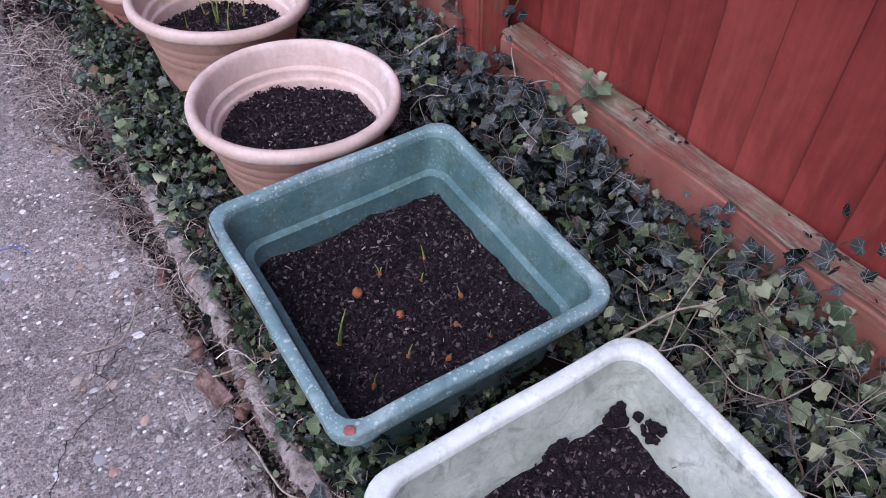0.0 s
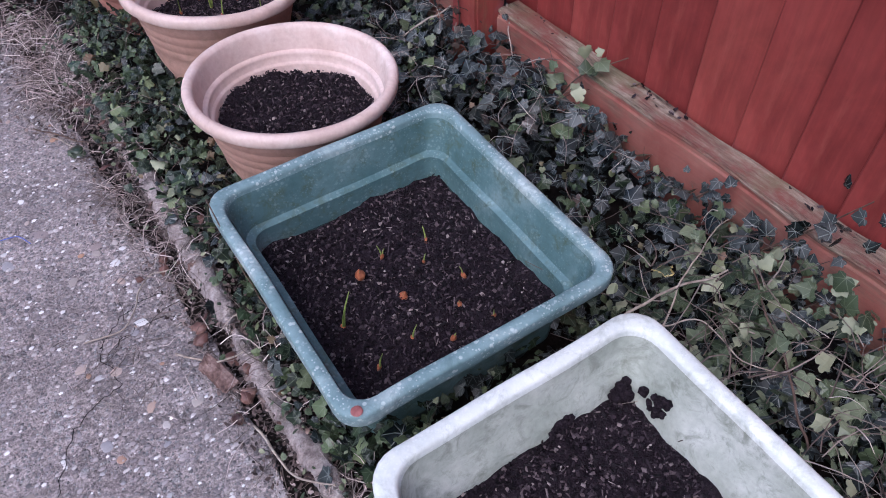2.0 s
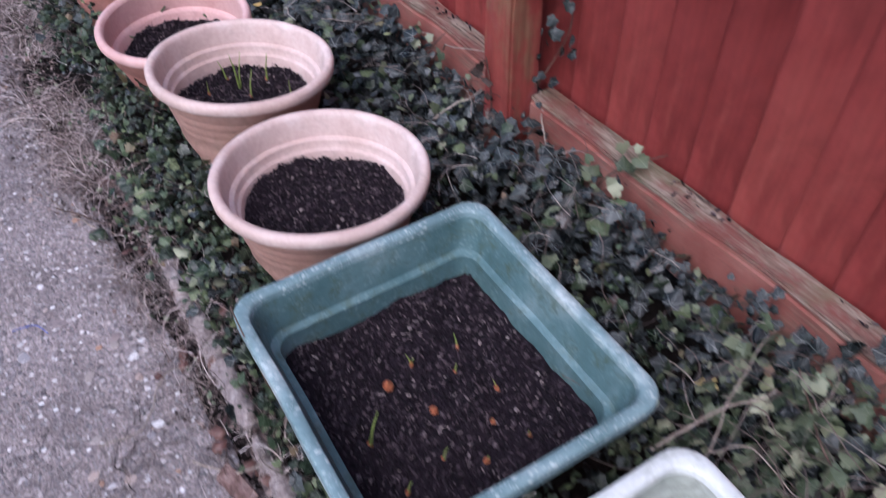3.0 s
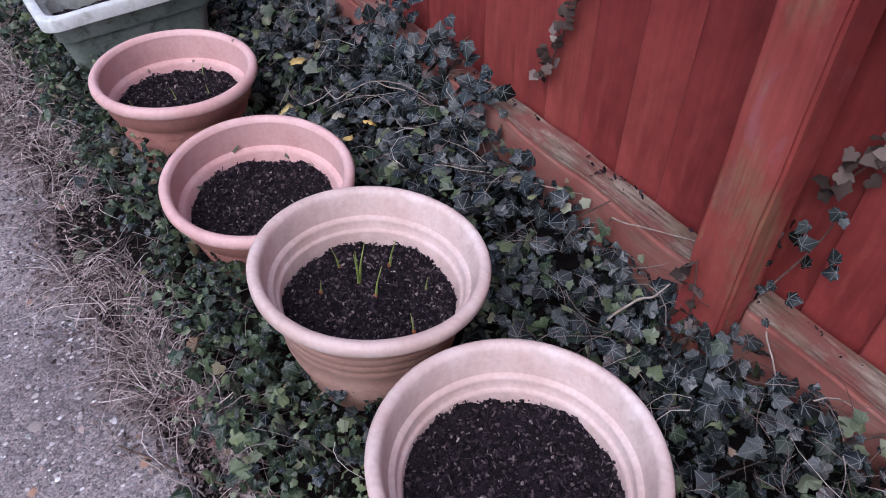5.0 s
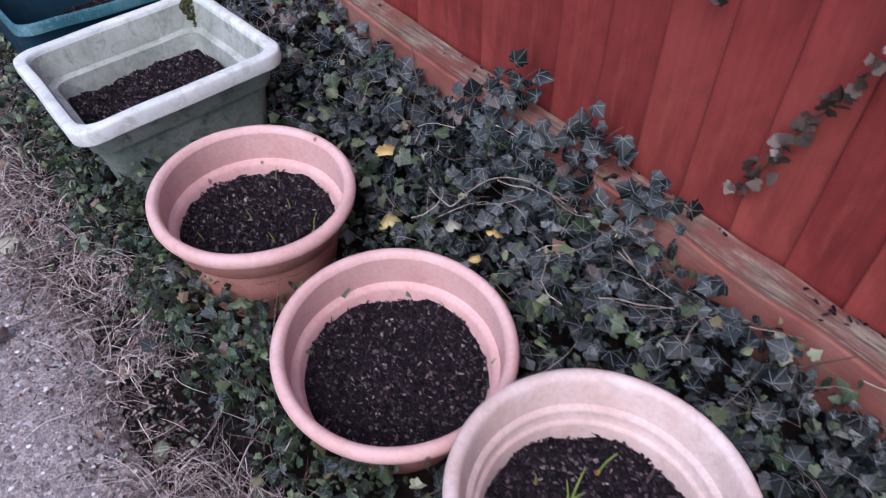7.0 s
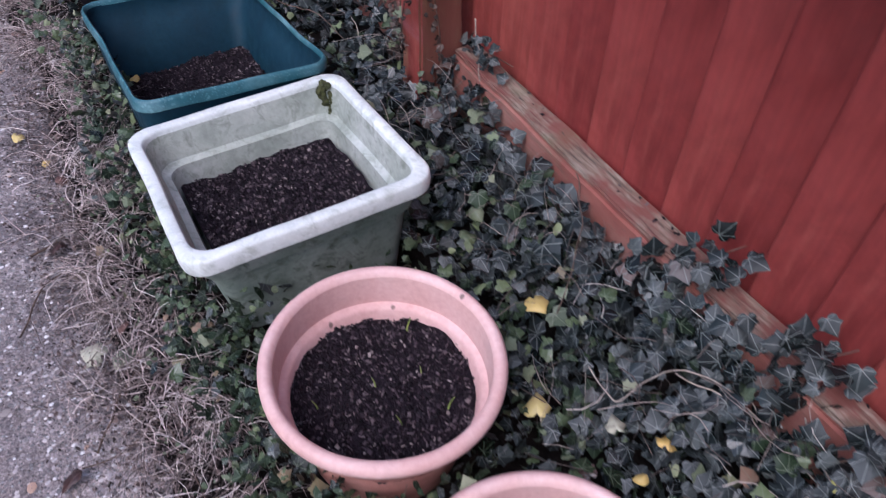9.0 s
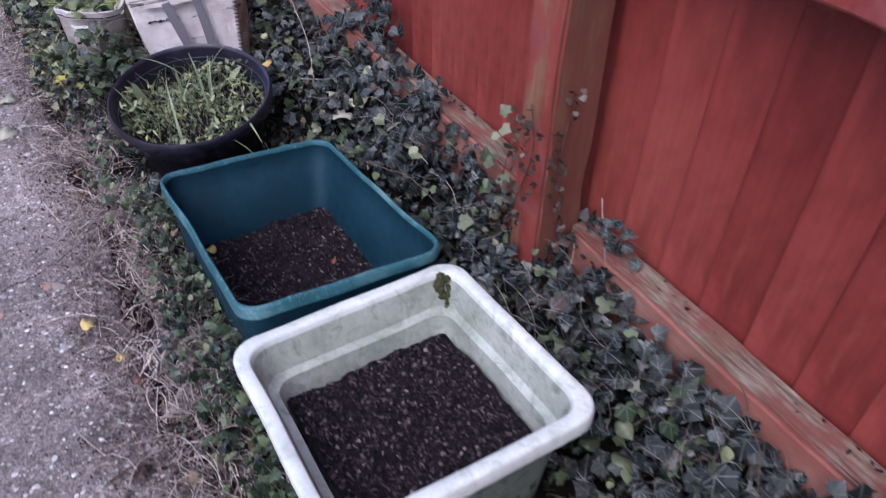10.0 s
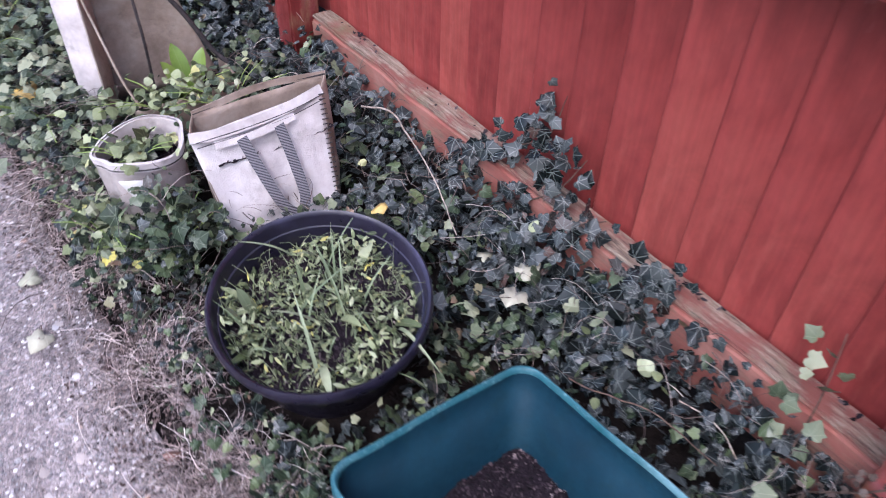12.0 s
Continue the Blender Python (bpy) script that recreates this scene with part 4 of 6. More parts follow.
# ivy climbing over the rail and boards: stems with single leaves
_tv, _tf = leaf_template(IVY)
SPRIG_LEAVES = []
for _m, _n in ((M_IVY, "ivy_leaf"), (M_VINE, "dry_leaf"), (M_IVY_PALE, "pale_leaf"), (M_IVY_GREEN, "green_leaf")):
    me = bpy.data.meshes.new(_n)
    me.from_pydata([tuple(v) for v in _tv], [], [tuple(int(i) for i in f) for f in _tf])
    lay = me.uv_layers.new(name="leaf")
    _ix = np.empty(len(me.loops), dtype=np.int32)
    me.loops.foreach_get("vertex_index", _ix)
    lay.data.foreach_set("uv", _tv[:, :2].astype(np.float32)[_ix].ravel())
    me.polygons.foreach_set("use_smooth", [True] * len(me.polygons))
    me.materials.append(_m)
    SPRIG_LEAVES.append(me)


def leaf_part(parent, p, size, kind=0, face=(-1, 0, 0.6), spread=0.5):
    ob = new("leaf", SPRIG_LEAVES[kind])
    ob.parent = parent
    up = (Vector(face).normalized() + Vector((rnd.gauss(0, spread), rnd.gauss(0, spread), rnd.gauss(0, spread)))).normalized()
    q = up.to_track_quat("Z", "Y") @ Euler((0, 0, rnd.uniform(0, 6.28))).to_quaternion()
    ob.matrix_world = Matrix.LocRotScale(p, q, (size, size, size))
    return ob


def sprig(stem, leaves, size, kind=0, label="dark ivy sprig climbing over the wooden rail", spread=0.035, face=(-1, -0.3, 0.7), stem_mat=None):
    ob = empty("ivy_sprig", None, label, "ivy", "climbing ivy")
    stem = [(x + 0.024 if x > 0.98 else x, y, z) for x, y, z in stem]
    line = spline(stem, 8)
    stalk = tube("stem", stem, 0.0022, 0.0012, stem_mat or M_DARK_TWIG, ob, sides=5)
    if kind == 1:
        leaves, size, spread = int(leaves * 3.0), size * 0.95, spread * 0.9
    else:
        leaves, size, spread = int(leaves * (4.4 if kind == 0 else 2.4)), size * (0.66 if kind == 0 else 0.62), spread * 1.05
    for k in range(leaves):
        c = line[int((k + 0.5) / leaves * (len(line) - 1))]
        off = [max(-1.4, min(1.4, rnd.gauss(0, 1))) * spread for _ in range(3)]
        p = c + Vector((-0.012 - 0.35 * abs(off[0]), off[1], 0.8 * off[2]))
        leaf_part(stalk, p, size * rnd.uniform(0.6, 1.25), kind, face, 1.1 if kind == 1 else 0.5)
    return ob


sprig([(0.95, 4.32, 0.15), (0.975, 4.22, 0.23), (0.99, 4.12, 0.30), (1.0, 4.085, 0.42)], 14, 0.052)
sprig([(0.95, 4.12, 0.14), (0.965, 4.02, 0.24), (0.985, 3.99, 0.32)], 9, 0.05)
sprig([(0.93, 3.97, 0.12), (0.955, 3.93, 0.21), (0.97, 3.88, 0.25)], 7, 0.045)
sprig([(0.92, 3.80, 0.12), (0.95, 3.74, 0.22), (0.97, 3.65, 0.25)], 10, 0.05)
sprig([(0.92, 3.36, 0.12), (0.95, 3.37, 0.24), (0.985, 3.40, 0.34)], 6, 0.045, 2, "pale green ivy sprig climbing beside the post")
sprig([(0.93, 2.40, 0.13), (0.96, 2.33, 0.23), (0.985, 2.28, 0.30)], 10, 0.054)
sprig([(0.93, 2.16, 0.13), (0.955, 2.10, 0.22), (0.985, 2.05, 0.29)], 12, 0.05)
sprig([(0.92, 1.98, 0.12), (0.95, 1.93, 0.22), (0.97, 1.87, 0.26)], 9, 0.05)
sprig([(0.94, 2.28, 0.15), (0.96, 2.20, 0.22)], 7, 0.05)
sprig([(0.93, 1.56, 0.12), (0.955, 1.50, 0.20)], 5, 0.035, 2, "pale ivy sprig on the rail beside the post")
sprig([(0.97, 1.16, 0.22), (0.995, 1.13, 0.34), (1.0, 1.12, 0.42)], 4, 0.035)
sprig([(0.94, 0.92, 0.10), (0.955, 0.87, 0.19), (0.985, 0.80, 0.25)], 6, 0.042, 2, "bright green ivy leaves growing over the rail")
sprig([(0.93, 0.52, 0.12), (0.957, 0.47, 0.20)], 5, 0.028)
sprig([(0.93, 0.36, 0.12), (0.955, 0.31, 0.20), (0.98, 0.25, 0.31)], 7, 0.045)
sprig([(0.90, 0.24, 0.10), (0.93, 0.19, 0.20)], 5, 0.05, 2, "large pale green leaves in front of the rail")
sprig([(0.985, 3.08, 0.19), (0.98, 3.02, 0.25), (0.985, 2.96, 0.24)], 5, 0.034)
# single large leaves on top of the bed by the first pots
ivy_patch = empty("ivy_patch", None, "large glossy ivy leaves spread over the bed", "ivy")
_c = random.Random(8)
_k = 0
while _k < 285:
    x, y = _c.uniform(0.60, 0.93), _c.uniform(0.45, 2.9)
    if blocked(x, y, 0.05):
        continue
    leaf_part(ivy_patch, Vector((x, y, ivy_height(x, y) + 0.012)), _c.uniform(0.020, 0.040), 0 if _c.random() < 0.75 else 3, (-0.4 * smooth(0.7, 0.95, x), -0.15, 1.0), 0.28)
    _k += 1
# dried vines on boards and posts
sprig([(1.0, 1.80, 0.30), (0.998, 1.765, 0.40), (0.996, 1.735, 0.49), (0.996, 1.69, 0.60), (0.996, 1.63, 0.74), (0.996, 1.60, 0.86)], 24, 0.02, 1, "dried brown ivy vine clinging to red boards", 0.014)
sprig([(0.998, 1.93, 0.60), (0.996, 1.945, 0.70), (0.996, 1.93, 0.8)], 7, 0.018, 1, "dried brown ivy shoot on the red boards", 0.010)
sprig([(0.996, 1.14, 0.46), (0.996, 1.10, 0.56), (0.996, 1.075, 0.66), (0.996, 1.06, 0.78)], 14, 0.026, 1, "dried grey-brown ivy vine beside the post", 0.016)
sprig([(0.885, 1.24, 0.04), (0.90, 1.23, 0.16), (0.898, 1.25, 0.28)], 9, 0.02, 1, "dried vine at the foot of the post", 0.02)
sprig([(0.90, 3.30, 0.10), (0.868, 3.22, 0.26), (0.866, 3.18, 0.40), (0.866, 3.20, 0.50)], 34, 0.014, 1, "dark dried vine wrapped on the post", 0.032, (-1, -0.2, 0.2))
sprig([(0.93, 3.13, 0.10), (0.92, 3.135, 0.26), (0.90, 3.135, 0.42), (0.93, 3.137, 0.55)], 30, 0.014, 1, "dark dried vine on the side of the post", 0.026, (-0.3, -1, 0.2))


# ---- dry grass, litter and stones along the edge ----
def strands(name, count, spot, length, material, label, category, radius=0.00105, rise=0.05, seed=3):
    r = random.Random(seed)
    vs, fs = [], []
    for _ in range(count):
        x, y, z = spot(r)
        a, ln = r.uniform(0, 2 * math.pi), r.uniform(*length)
        a = math.pi * 3 * vnoise(x, y, 6.0, 5.0) + r.gauss(0, 0.9)
        bend, up = r.gauss(0, 0.55), r.uniform(0.0, 1.0) ** 1.8 * rise
        pts = []
        for k in range(5):
            f = k / 4
            aa = a + bend * f
            pts.append(Vector((x + ln * f * math.cos(aa), y + ln * f * math.sin(aa), max(0.004, z + up * math.sin(f * 2.6) + r.gauss(0, 0.002)))))
        rad = radius * r.uniform(0.6, 1.6)
        v, f_ = tube_data(pts, rad, rad * 0.4, 3, len(vs))
        vs += v
        fs += f_
    return tagged(mesh_object(name, vs, fs, material), label, category, kind="stuff")


def edge_spot(r):
    while True:
        y = r.uniform(-0.3, 5.4)
        dense = 0.16 + 0.55 * smooth(1.4, 1.75, y) + 0.25 * smooth(2.0, 2.4, y) * (1 - 0.5 * smooth(4.3, 4.8, y))
        x = path_edge(y) + r.gauss(0.065, 0.056)
        if r.random() < dense * max(0.05, 0.45 + 1.5 * vnoise(x, y, 6.0, 3.0)):
            return x, y, 0.012 + 0.025 * r.random()


strands("dry_grass", 5300, edge_spot, (0.02, 0.125), M_STRAW, "tangled straw-coloured dry grass along the path edge", "dry grass", 0.00085, 0.045)
strands("dark_stem_tangle", 1500, edge_spot, (0.03, 0.13), M_STEM, "thin brown dead stems tangled in the dry grass", "dead stems", 0.0009, 0.04, 31)
strands("fine_root_tangle", 80, lambda r: (-0.10 + r.gauss(0, 0.055), 0.90 + r.gauss(0, 0.05), 0.004), (0.02, 0.07), M_STEM, "fine pale dry roots caught in the path crack", "dry roots", 0.0006, 0.012, 12)
strands("trough_stem_tangle", 520, lambda r: (path_edge(1) + r.gauss(0.02, 0.03), r.uniform(-0.3, 2.2), 0.012), (0.02, 0.08), M_STEM, "thin dry stems in the trough beside the edging", "dry stems", 0.0007, 0.03, 14)


def stem_spot(r):
    while True:
        x, y = r.uniform(0.15, 0.93), r.uniform(-0.4, 5.2)
        if not blocked(x, y, 0.10) or (r.random() < 0.12 and not blocked(x, y, 0.05)):
            return x, y, ivy_height(x, y) + 0.015 + 0.02 * r.random()


strands("dead_stem_tangle", 760, stem_spot, (0.04, 0.13), M_STEM, "thin pale dead stems lying over the ivy", "dead stems", 0.0009, 0.03, 5)


strands("woody_stem_tangle", 130, lambda r: (r.uniform(0.60, 0.90), r.uniform(-0.2, 0.46), 0.12 + 0.04 * r.random()), (0.05, 0.17), M_STEM, "thin woody stems running through the pale ivy", "woody stems", 0.0013, 0.035, 21)


def litter(name, count, spot, material, label, lo=0.004, hi=0.014, seed=4):
    r = random.Random(seed)
    vs, fs = [], []
    for _ in range(count):
        x, y, z = spot(r)
        s = r.uniform(lo, hi)
        m = pose(x, y, z, r.uniform(-40, 40), r.uniform(-40, 40), r.uniform(0, 360))
        b = len(vs)
        for px, py, pz in ((-1, -0.5, 0), (0, -0.8, 0.2), (1, -0.2, 0), (0.8, 0.6, 0.25), (-0.2, 0.8, 0), (-0.9, 0.4, 0.2)):
            vs.append(m @ Vector((px * s, py * s * r.uniform(0.4, 1), pz * s)))
        fs += [(b, b + 1, b + 2, b + 3), (b, b + 3, b + 4, b + 5)]
    return tagged(mesh_object(name, vs, fs, material, smooth=False), label, "leaf litter", kind="stuff")


M_LITTER = mat_plain("brown_leaf_crumbs", [(0.0, (0.022, 0.015, 0.013)), (0.45, (0.075, 0.050, 0.044)), (0.8, (0.17, 0.12, 0.105)), (1.0, (0.40, 0.32, 0.29))], 0.85, 60, 0.2, "island")


def gap_spot(r):
    y = r.uniform(-0.4, 5.3)
    return path_edge(y) + r.gauss(0.045 - 0.015 * smooth(1.4, 1.8, y), 0.038 + 0.024 * smooth(1.4, 1.9, y)), y, 0.005 + 0.014 * r.random()


litter("leaf_litter", 18000, gap_spot, M_LITTER, "brown crumbled leaf litter between path and bed", 0.0015, 0.0065)
litter("path_litter", 5000, lambda r: (path_edge(2) + 0.03 - abs(r.gauss(0, 0.085)), r.gauss(3.15, 0.55), 0.004), M_LITTER, "scattered dark crumbs of leaf on the path", 0.0008, 0.0038, 9)
make_ivy("edge_weeds", [(path_edge(y) + rnd.gauss(0.06, 0.035), y) for y in rng.uniform(-0.3, 5.4, 620)], M_IVY_PALE, 0.008, 0.022, 0.0, "tiny green weeds in the crack beside the path", "weeds", OVAL)


def fallen_leaf(x, y, z, size, material, label, outline=OVAL, tilt=14, name="fallen_leaf"):
    tv, tf = leaf_template(outline, rnd.uniform(0.05, 0.28), rnd.uniform(-0.22, 0.25))
    top = [Vector((v[0] * rnd.uniform(0.9, 1.1), v[1] * rnd.uniform(0.95, 1.05), v[2] * rnd.uniform(0.5, 1.6) + rnd.gauss(0, 0.045))) for v in tv]
    under = [v - Vector((0, 0, 0.012)) for v in top]
    n = len(top)
    fs = [tuple(f) for f in tf] + [tuple(n + i for i in f[::-1]) for f in tf]
    k = n - 1
    fs += [(1 + i, n + 1 + i, n + 1 + (i + 1) % k, 1 + (i + 1) % k) for i in range(k)]
    uv = np.concatenate([tv[:, :2], tv[:, :2]])
    ob = mesh_object(name, [v * size for v in top + under], fs, material, uv=uv)
    ob.matrix_world = pose(x, y, z, rnd.uniform(-tilt, tilt), rnd.uniform(-tilt, tilt), rnd.uniform(0, 360))
    return tagged(ob, label, "leaf", "fallen leaves")


for _x, _y, _s in ((0.054, 1.073, 0.034), (-0.005, 1.07, 0.022), (0.145, 1.129, 0.038), (0.058, 0.873, 0.042), (0.025, 0.858, 0.04), (0.035, 0.667, 0.038), (0.054, 0.686, 0.04), (0.06, 0.80, 0.05),
                   (0.136, 1.471, 0.04), (0.038, 1.412, 0.035), (-0.077, 2.606, 0.055), (0.047, 2.868, 0.045), (0.003, 3.153, 0.05), (0.067, 1.696, 0.07), (0.03, 3.35, 0.04), (0.05, 4.05, 0.045), (0.02, 4.3, 0.04), (0.07, 2.35, 0.05), (0.1, 2.62, 0.045)):
    fallen_leaf(_x, _y, 0.022, _s * 0.85, M_DEAD, "curled dry brown leaf lying beside the path", CURLED, 30)
_c = random.Random(19)
for _k in range(34):
    _y = _c.uniform(0.1, 2.1)
    fallen_leaf(path_edge(_y) + _c.gauss(0.035, 0.02), _y, 0.018 + 0.01 * _c.random(), _c.uniform(0.014, 0.032), M_DEAD, "small curled brown leaf in the trough beside the path", CURLED, 45)
for _x, _y, _z, _s, _o in ((0.74, 2.472, 0.115, 0.042, IVY), (0.612, 2.279, 0.105, 0.042, IVY), (0.70, 2.10, 0.1, 0.025, OVAL), (0.725, 4.33, 0.10, 0.042, OVAL), (-0.013, 3.557, 0.014, 0.035, OVAL), (0.64, 0.93, 0.1, 0.022, OVAL), (0.80, 0.44, 0.085, 0.034, IVY), (0.02, 3.45, 0.014, 0.03, OVAL), (0.137, 5.2, 0.16, 0.06, IVY), (0.09, 4.68, 0.06, 0.035, OVAL), (0.76, 2.128, 0.10, 0.030, IVY)):
    fallen_leaf(_x, _y, _z, _s, M_YELLOW, "yellow autumn leaf lying on top of the ivy", _o)
for _x, _y, _z, _s in ((0.829, 3.96, 0.115, 0.05), (0.79, 3.93, 0.11, 0.055), (0.80, 4.06, 0.1, 0.045), (-0.047, 4.479, 0.012, 0.05), (-0.037, 4.654, 0.012, 0.045), (0.78, 1.72, 0.12, 0.035), (0.71, 2.19, 0.1, 0.03), (0.004, 2.823, 0.016, 0.045), (0.045, 2.80, 0.022, 0.035)):
    fallen_leaf(_x, _y, _z, _s, M_CREAM, "bleached cream-coloured dead leaf", IVY)
for _x, _y, _z, _s in ((0.007, 1.512, 0.03, 0.05), (0.034, 1.493, 0.035, 0.045), (0.16, 0.998, 0.06, 0.04), (0.157, 1.283, 0.07, 0.045), (0.171, 1.189, 0.06, 0.035), (0.047, 2.187, 0.02, 0.05), (0.023, 2.80, 0.018, 0.06), (0.218, 2.446, 0.06, 0.055), (0.68, 2.73, 0.11, 0.055), (0.77, 2.737, 0.11, 0.05), (0.72, 2.69, 0.11, 0.05), (0.66, 1.0, 0.10, 0.045), (0.70, 0.90, 0.11, 0.05), (0.62, 0.98, 0.1, 0.04)):
    fallen_leaf(_x, _y, _z, _s * 0.8, M_IVY_PALE, "bright green leaf among the darker ivy", OVAL, 25, "green_leaf")


def twig(points, r0, r1, label, material=None, name="twig"):
    line = spline(points, 6)
    bent = [p + 0.006 * Vector((noise.noise(p * 23), noise.noise(p * 23 + Vector((7, 0, 0))), noise.noise(p * 23 + Vector((0, 7, 0))))) for p in line]
    ob = tube(name, bent, r0 * 0.85, r1 * 0.8, material or M_TWIG, steps=2)
    return tagged(ob, label, "twig", "loose twigs")


twig([(-0.141, 0.989, 0.010), (-0.07, 0.978, 0.012), (-0.035, 1.001, 0.014), (-0.012, 1.042, 0.014), (0.02, 1.062, 0.018), (0.059, 1.04, 0.03)], 0.0022, 0.0018, "pale curved dead root lying across the path")
twig([(-0.007, 0.855, 0.022), (0.024, 0.812, 0.03), (0.062, 0.774, 0.04), (0.091, 0.772, 0.045)], 0.0030, 0.0020, "pale dead twig lying over the edging")
twig([(0.044, 0.64, 0.03), (0.051, 0.565, 0.035), (0.056, 0.516, 0.04), (0.10, 0.46, 0.05)], 0.0030, 0.0020, "pale dead twig lying beside the edging")
twig([(0.175, 1.0, 0.10), (0.150, 0.90, 0.29), (0.145, 0.80, 0.20), (0.16, 0.74, 0.1)], 0.0016, 0.0012, "thin dark stem bent over the planter rim", M_DARK_TWIG)
twig([(0.60, 0.40, 0.12), (0.644, 0.387, 0.15), (0.731, 0.375, 0.155), (0.824, 0.349, 0.15)], 0.0036, 0.0022, "pale woody ivy stem over the bed")
twig([(0.659, 0.343, 0.13), (0.744, 0.38, 0.16), (0.826, 0.412, 0.16), (0.925, 0.435, 0.15)], 0.0020, 0.0012, "pale woody stem over the ivy")
twig([(0.892, 0.356, 0.15), (0.822, 0.28, 0.155), (0.764, 0.188, 0.155), (0.726, 0.143, 0.15), (0.678, 0.066, 0.13)], 0.0022, 0.0028, "brown woody stem among young ivy", M_DARK_TWIG)
twig([(0.66, 0.345, 0.14), (0.71, 0.306, 0.155), (0.696, 0.225, 0.16), (0.74, 0.17, 0.15)], 0.0016, 0.0012, "pale woody stem among young ivy")
twig([(0.736, 2.298, 0.12), (0.727, 2.223, 0.13), (0.789, 2.221, 0.14), (0.865, 2.203, 0.14), (0.915, 2.115, 0.13), (0.906, 2.079, 0.12)], 0.0018, 0.0014, "pale wavy dead stem on the ivy")
twig([(0.84, 2.21, 0.14), (0.90, 2.10, 0.135), (0.90, 1.95, 0.13), (0.877, 1.824, 0.12)], 0.0018, 0.0012, "pale dead stem on the ivy")
twig([(1.0, 2.76, 0.205), (0.975, 2.68, 0.19), (0.892, 2.544, 0.17), (0.752, 2.413, 0.13)], 0.0022, 0.0014, "grey bent stem from rail to ivy", M_DARK_TWIG)
twig([(0.99, 2.08, 0.17), (0.942, 2.023, 0.15), (0.902, 1.924, 0.14), (0.893, 1.878, 0.12)], 0.0020, 0.0014, "pale dead stem hanging from the rail")
twig([(0.78, 1.88, 0.12), (0.862, 1.754, 0.14), (0.923, 1.645, 0.15), (0.969, 1.561, 0.16)], 0.0016, 0.0012, "pale dead stem on the ivy")
twig([(0.93, 1.47, 0.19), (0.96, 1.38, 0.21), (0.985, 1.31, 0.22)], 0.0018, 0.0014, "pale dead stem against the rail")
twig([(0.80, 1.33, 0.10), (0.86, 1.32, 0.13), (0.89, 1.30, 0.14), (0.93, 1.30, 0.15)], 0.0032, 0.0022, "grey dead branch beside the post")
twig([(0.99, 1.16, 0.20), (0.945, 1.096, 0.17), (0.904, 1.025, 0.12)], 0.0024, 0.0018, "pale dead stem below the post")
twig([(0.851, 4.641, 0.16), (0.885, 4.56, 0.18), (0.878, 4.482, 0.17), (0.836, 4.288, 0.15), (0.784, 4.13, 0.12)], 0.0034, 0.0018, "pale bent dead stem arching over ivy")
twig([(0.843, 3.54, 0.13), (0.85, 3.47, 0.14), (0.841, 3.407, 0.12)], 0.0020, 0.0014, "pale dead stem on the ivy")
twig([(0.72, 3.70, 0.11), (0.78, 3.56, 0.13), (0.80, 3.42, 0.12)], 0.0022, 0.0014, "reddish dead stem beside the teal box", M_DARK_TWIG)
twig([(0.98, 3.08, 0.30), (0.965, 3.03, 0.22), (0.95, 3.0, 0.16), (0.945, 2.97, 0.12)], 0.0020, 0.0014, "pale dead stem hanging from the rail")
twig([(-0.12, 2.95, 0.008), (-0.06, 3.05, 0.010), (0.0, 3.08, 0.012)], 0.0026, 0.0018, "short dark twig lying on the path", M_DARK_TWIG)
twig([(0.02, 2.72, 0.012), (0.07, 2.6, 0.03), (0.09, 2.45, 0.03)], 0.0022, 0.0014, "dark twig along the path edge", M_DARK_TWIG)
twig([(-0.02, 1.62, 0.008), (0.02, 1.54, 0.012), (0.05, 1.48, 0.02)], 0.0020, 0.0014, "thin pale twig on the path")
twig([(-0.05, 1.75, 0.008), (-0.03, 1.62, 0.010)], 0.0016, 0.0012, "thin pale straw on the path")


twig([(-0.044, 1.668, 0.012), (0.046, 1.528, 0.02), (0.152, 1.378, 0.07)], 0.0024, 0.0018, "long dark twig lying from path to ivy", M_DARK_TWIG)
twig([(-0.02, 1.80, 0.010), (0.07, 1.66, 0.03), (0.19, 1.49, 0.09)], 0.0022, 0.0016, "thin dark stem arching over the path edge", M_DARK_TWIG)
twig([(-0.064, 3.156, 0.008), (-0.03, 3.166, 0.011), (-0.006, 3.172, 0.010)], 0.0040, 0.0032, "short thick dark twig lying on the path", M_DARK_TWIG)
twig([(-0.048, 2.629, 0.008), (0.009, 2.708, 0.016), (0.077, 2.776, 0.035)], 0.0026, 0.0020, "bent dark stem lying across the path edge", M_DARK_TWIG)
twig([(-0.078, 2.619, 0.008), (-0.02, 2.605, 0.012), (0.05, 2.63, 0.02)], 0.0020, 0.0012, "dark leaf stalk lying on the path", M_DARK_TWIG)
blue_thread = tube("plastic_thread", [(-0.21, 1.352, 0.006), (-0.19, 1.347, 0.008), (-0.165, 1.335, 0.010), (-0.150, 1.305, 0.006)], 0.0011, 0.0011, M_BLUE)
tagged(blue_thread, "thin blue plastic thread lying on the concrete", "thread")
_bm = bmesh.new()
bmesh.ops.create_cube(_bm, size=1)
bmesh.ops.subdivide_edges(_bm, edges=_bm.edges[:], cuts=5, use_grid_fill=True)
for _v in _bm.verts:
    _p = _v.co
    _v.co = Vector((_p.x * 0.030, _p.y * (0.075 + 0.02 * _p.x), _p.z * 0.010 + 0.004 * math.cos(_p.x * 2.6))) + 0.006 * Vector((noise.noise(_p * 5), noise.noise(_p * 5 + Vector((4, 0, 0))), 0.5 * noise.noise(_p * 7)))
_me = bpy.data.meshes.new("bark_piece")
_bm.to_mesh(_me)
_bm.free()
_me.materials.append(M_DEAD_BARK)
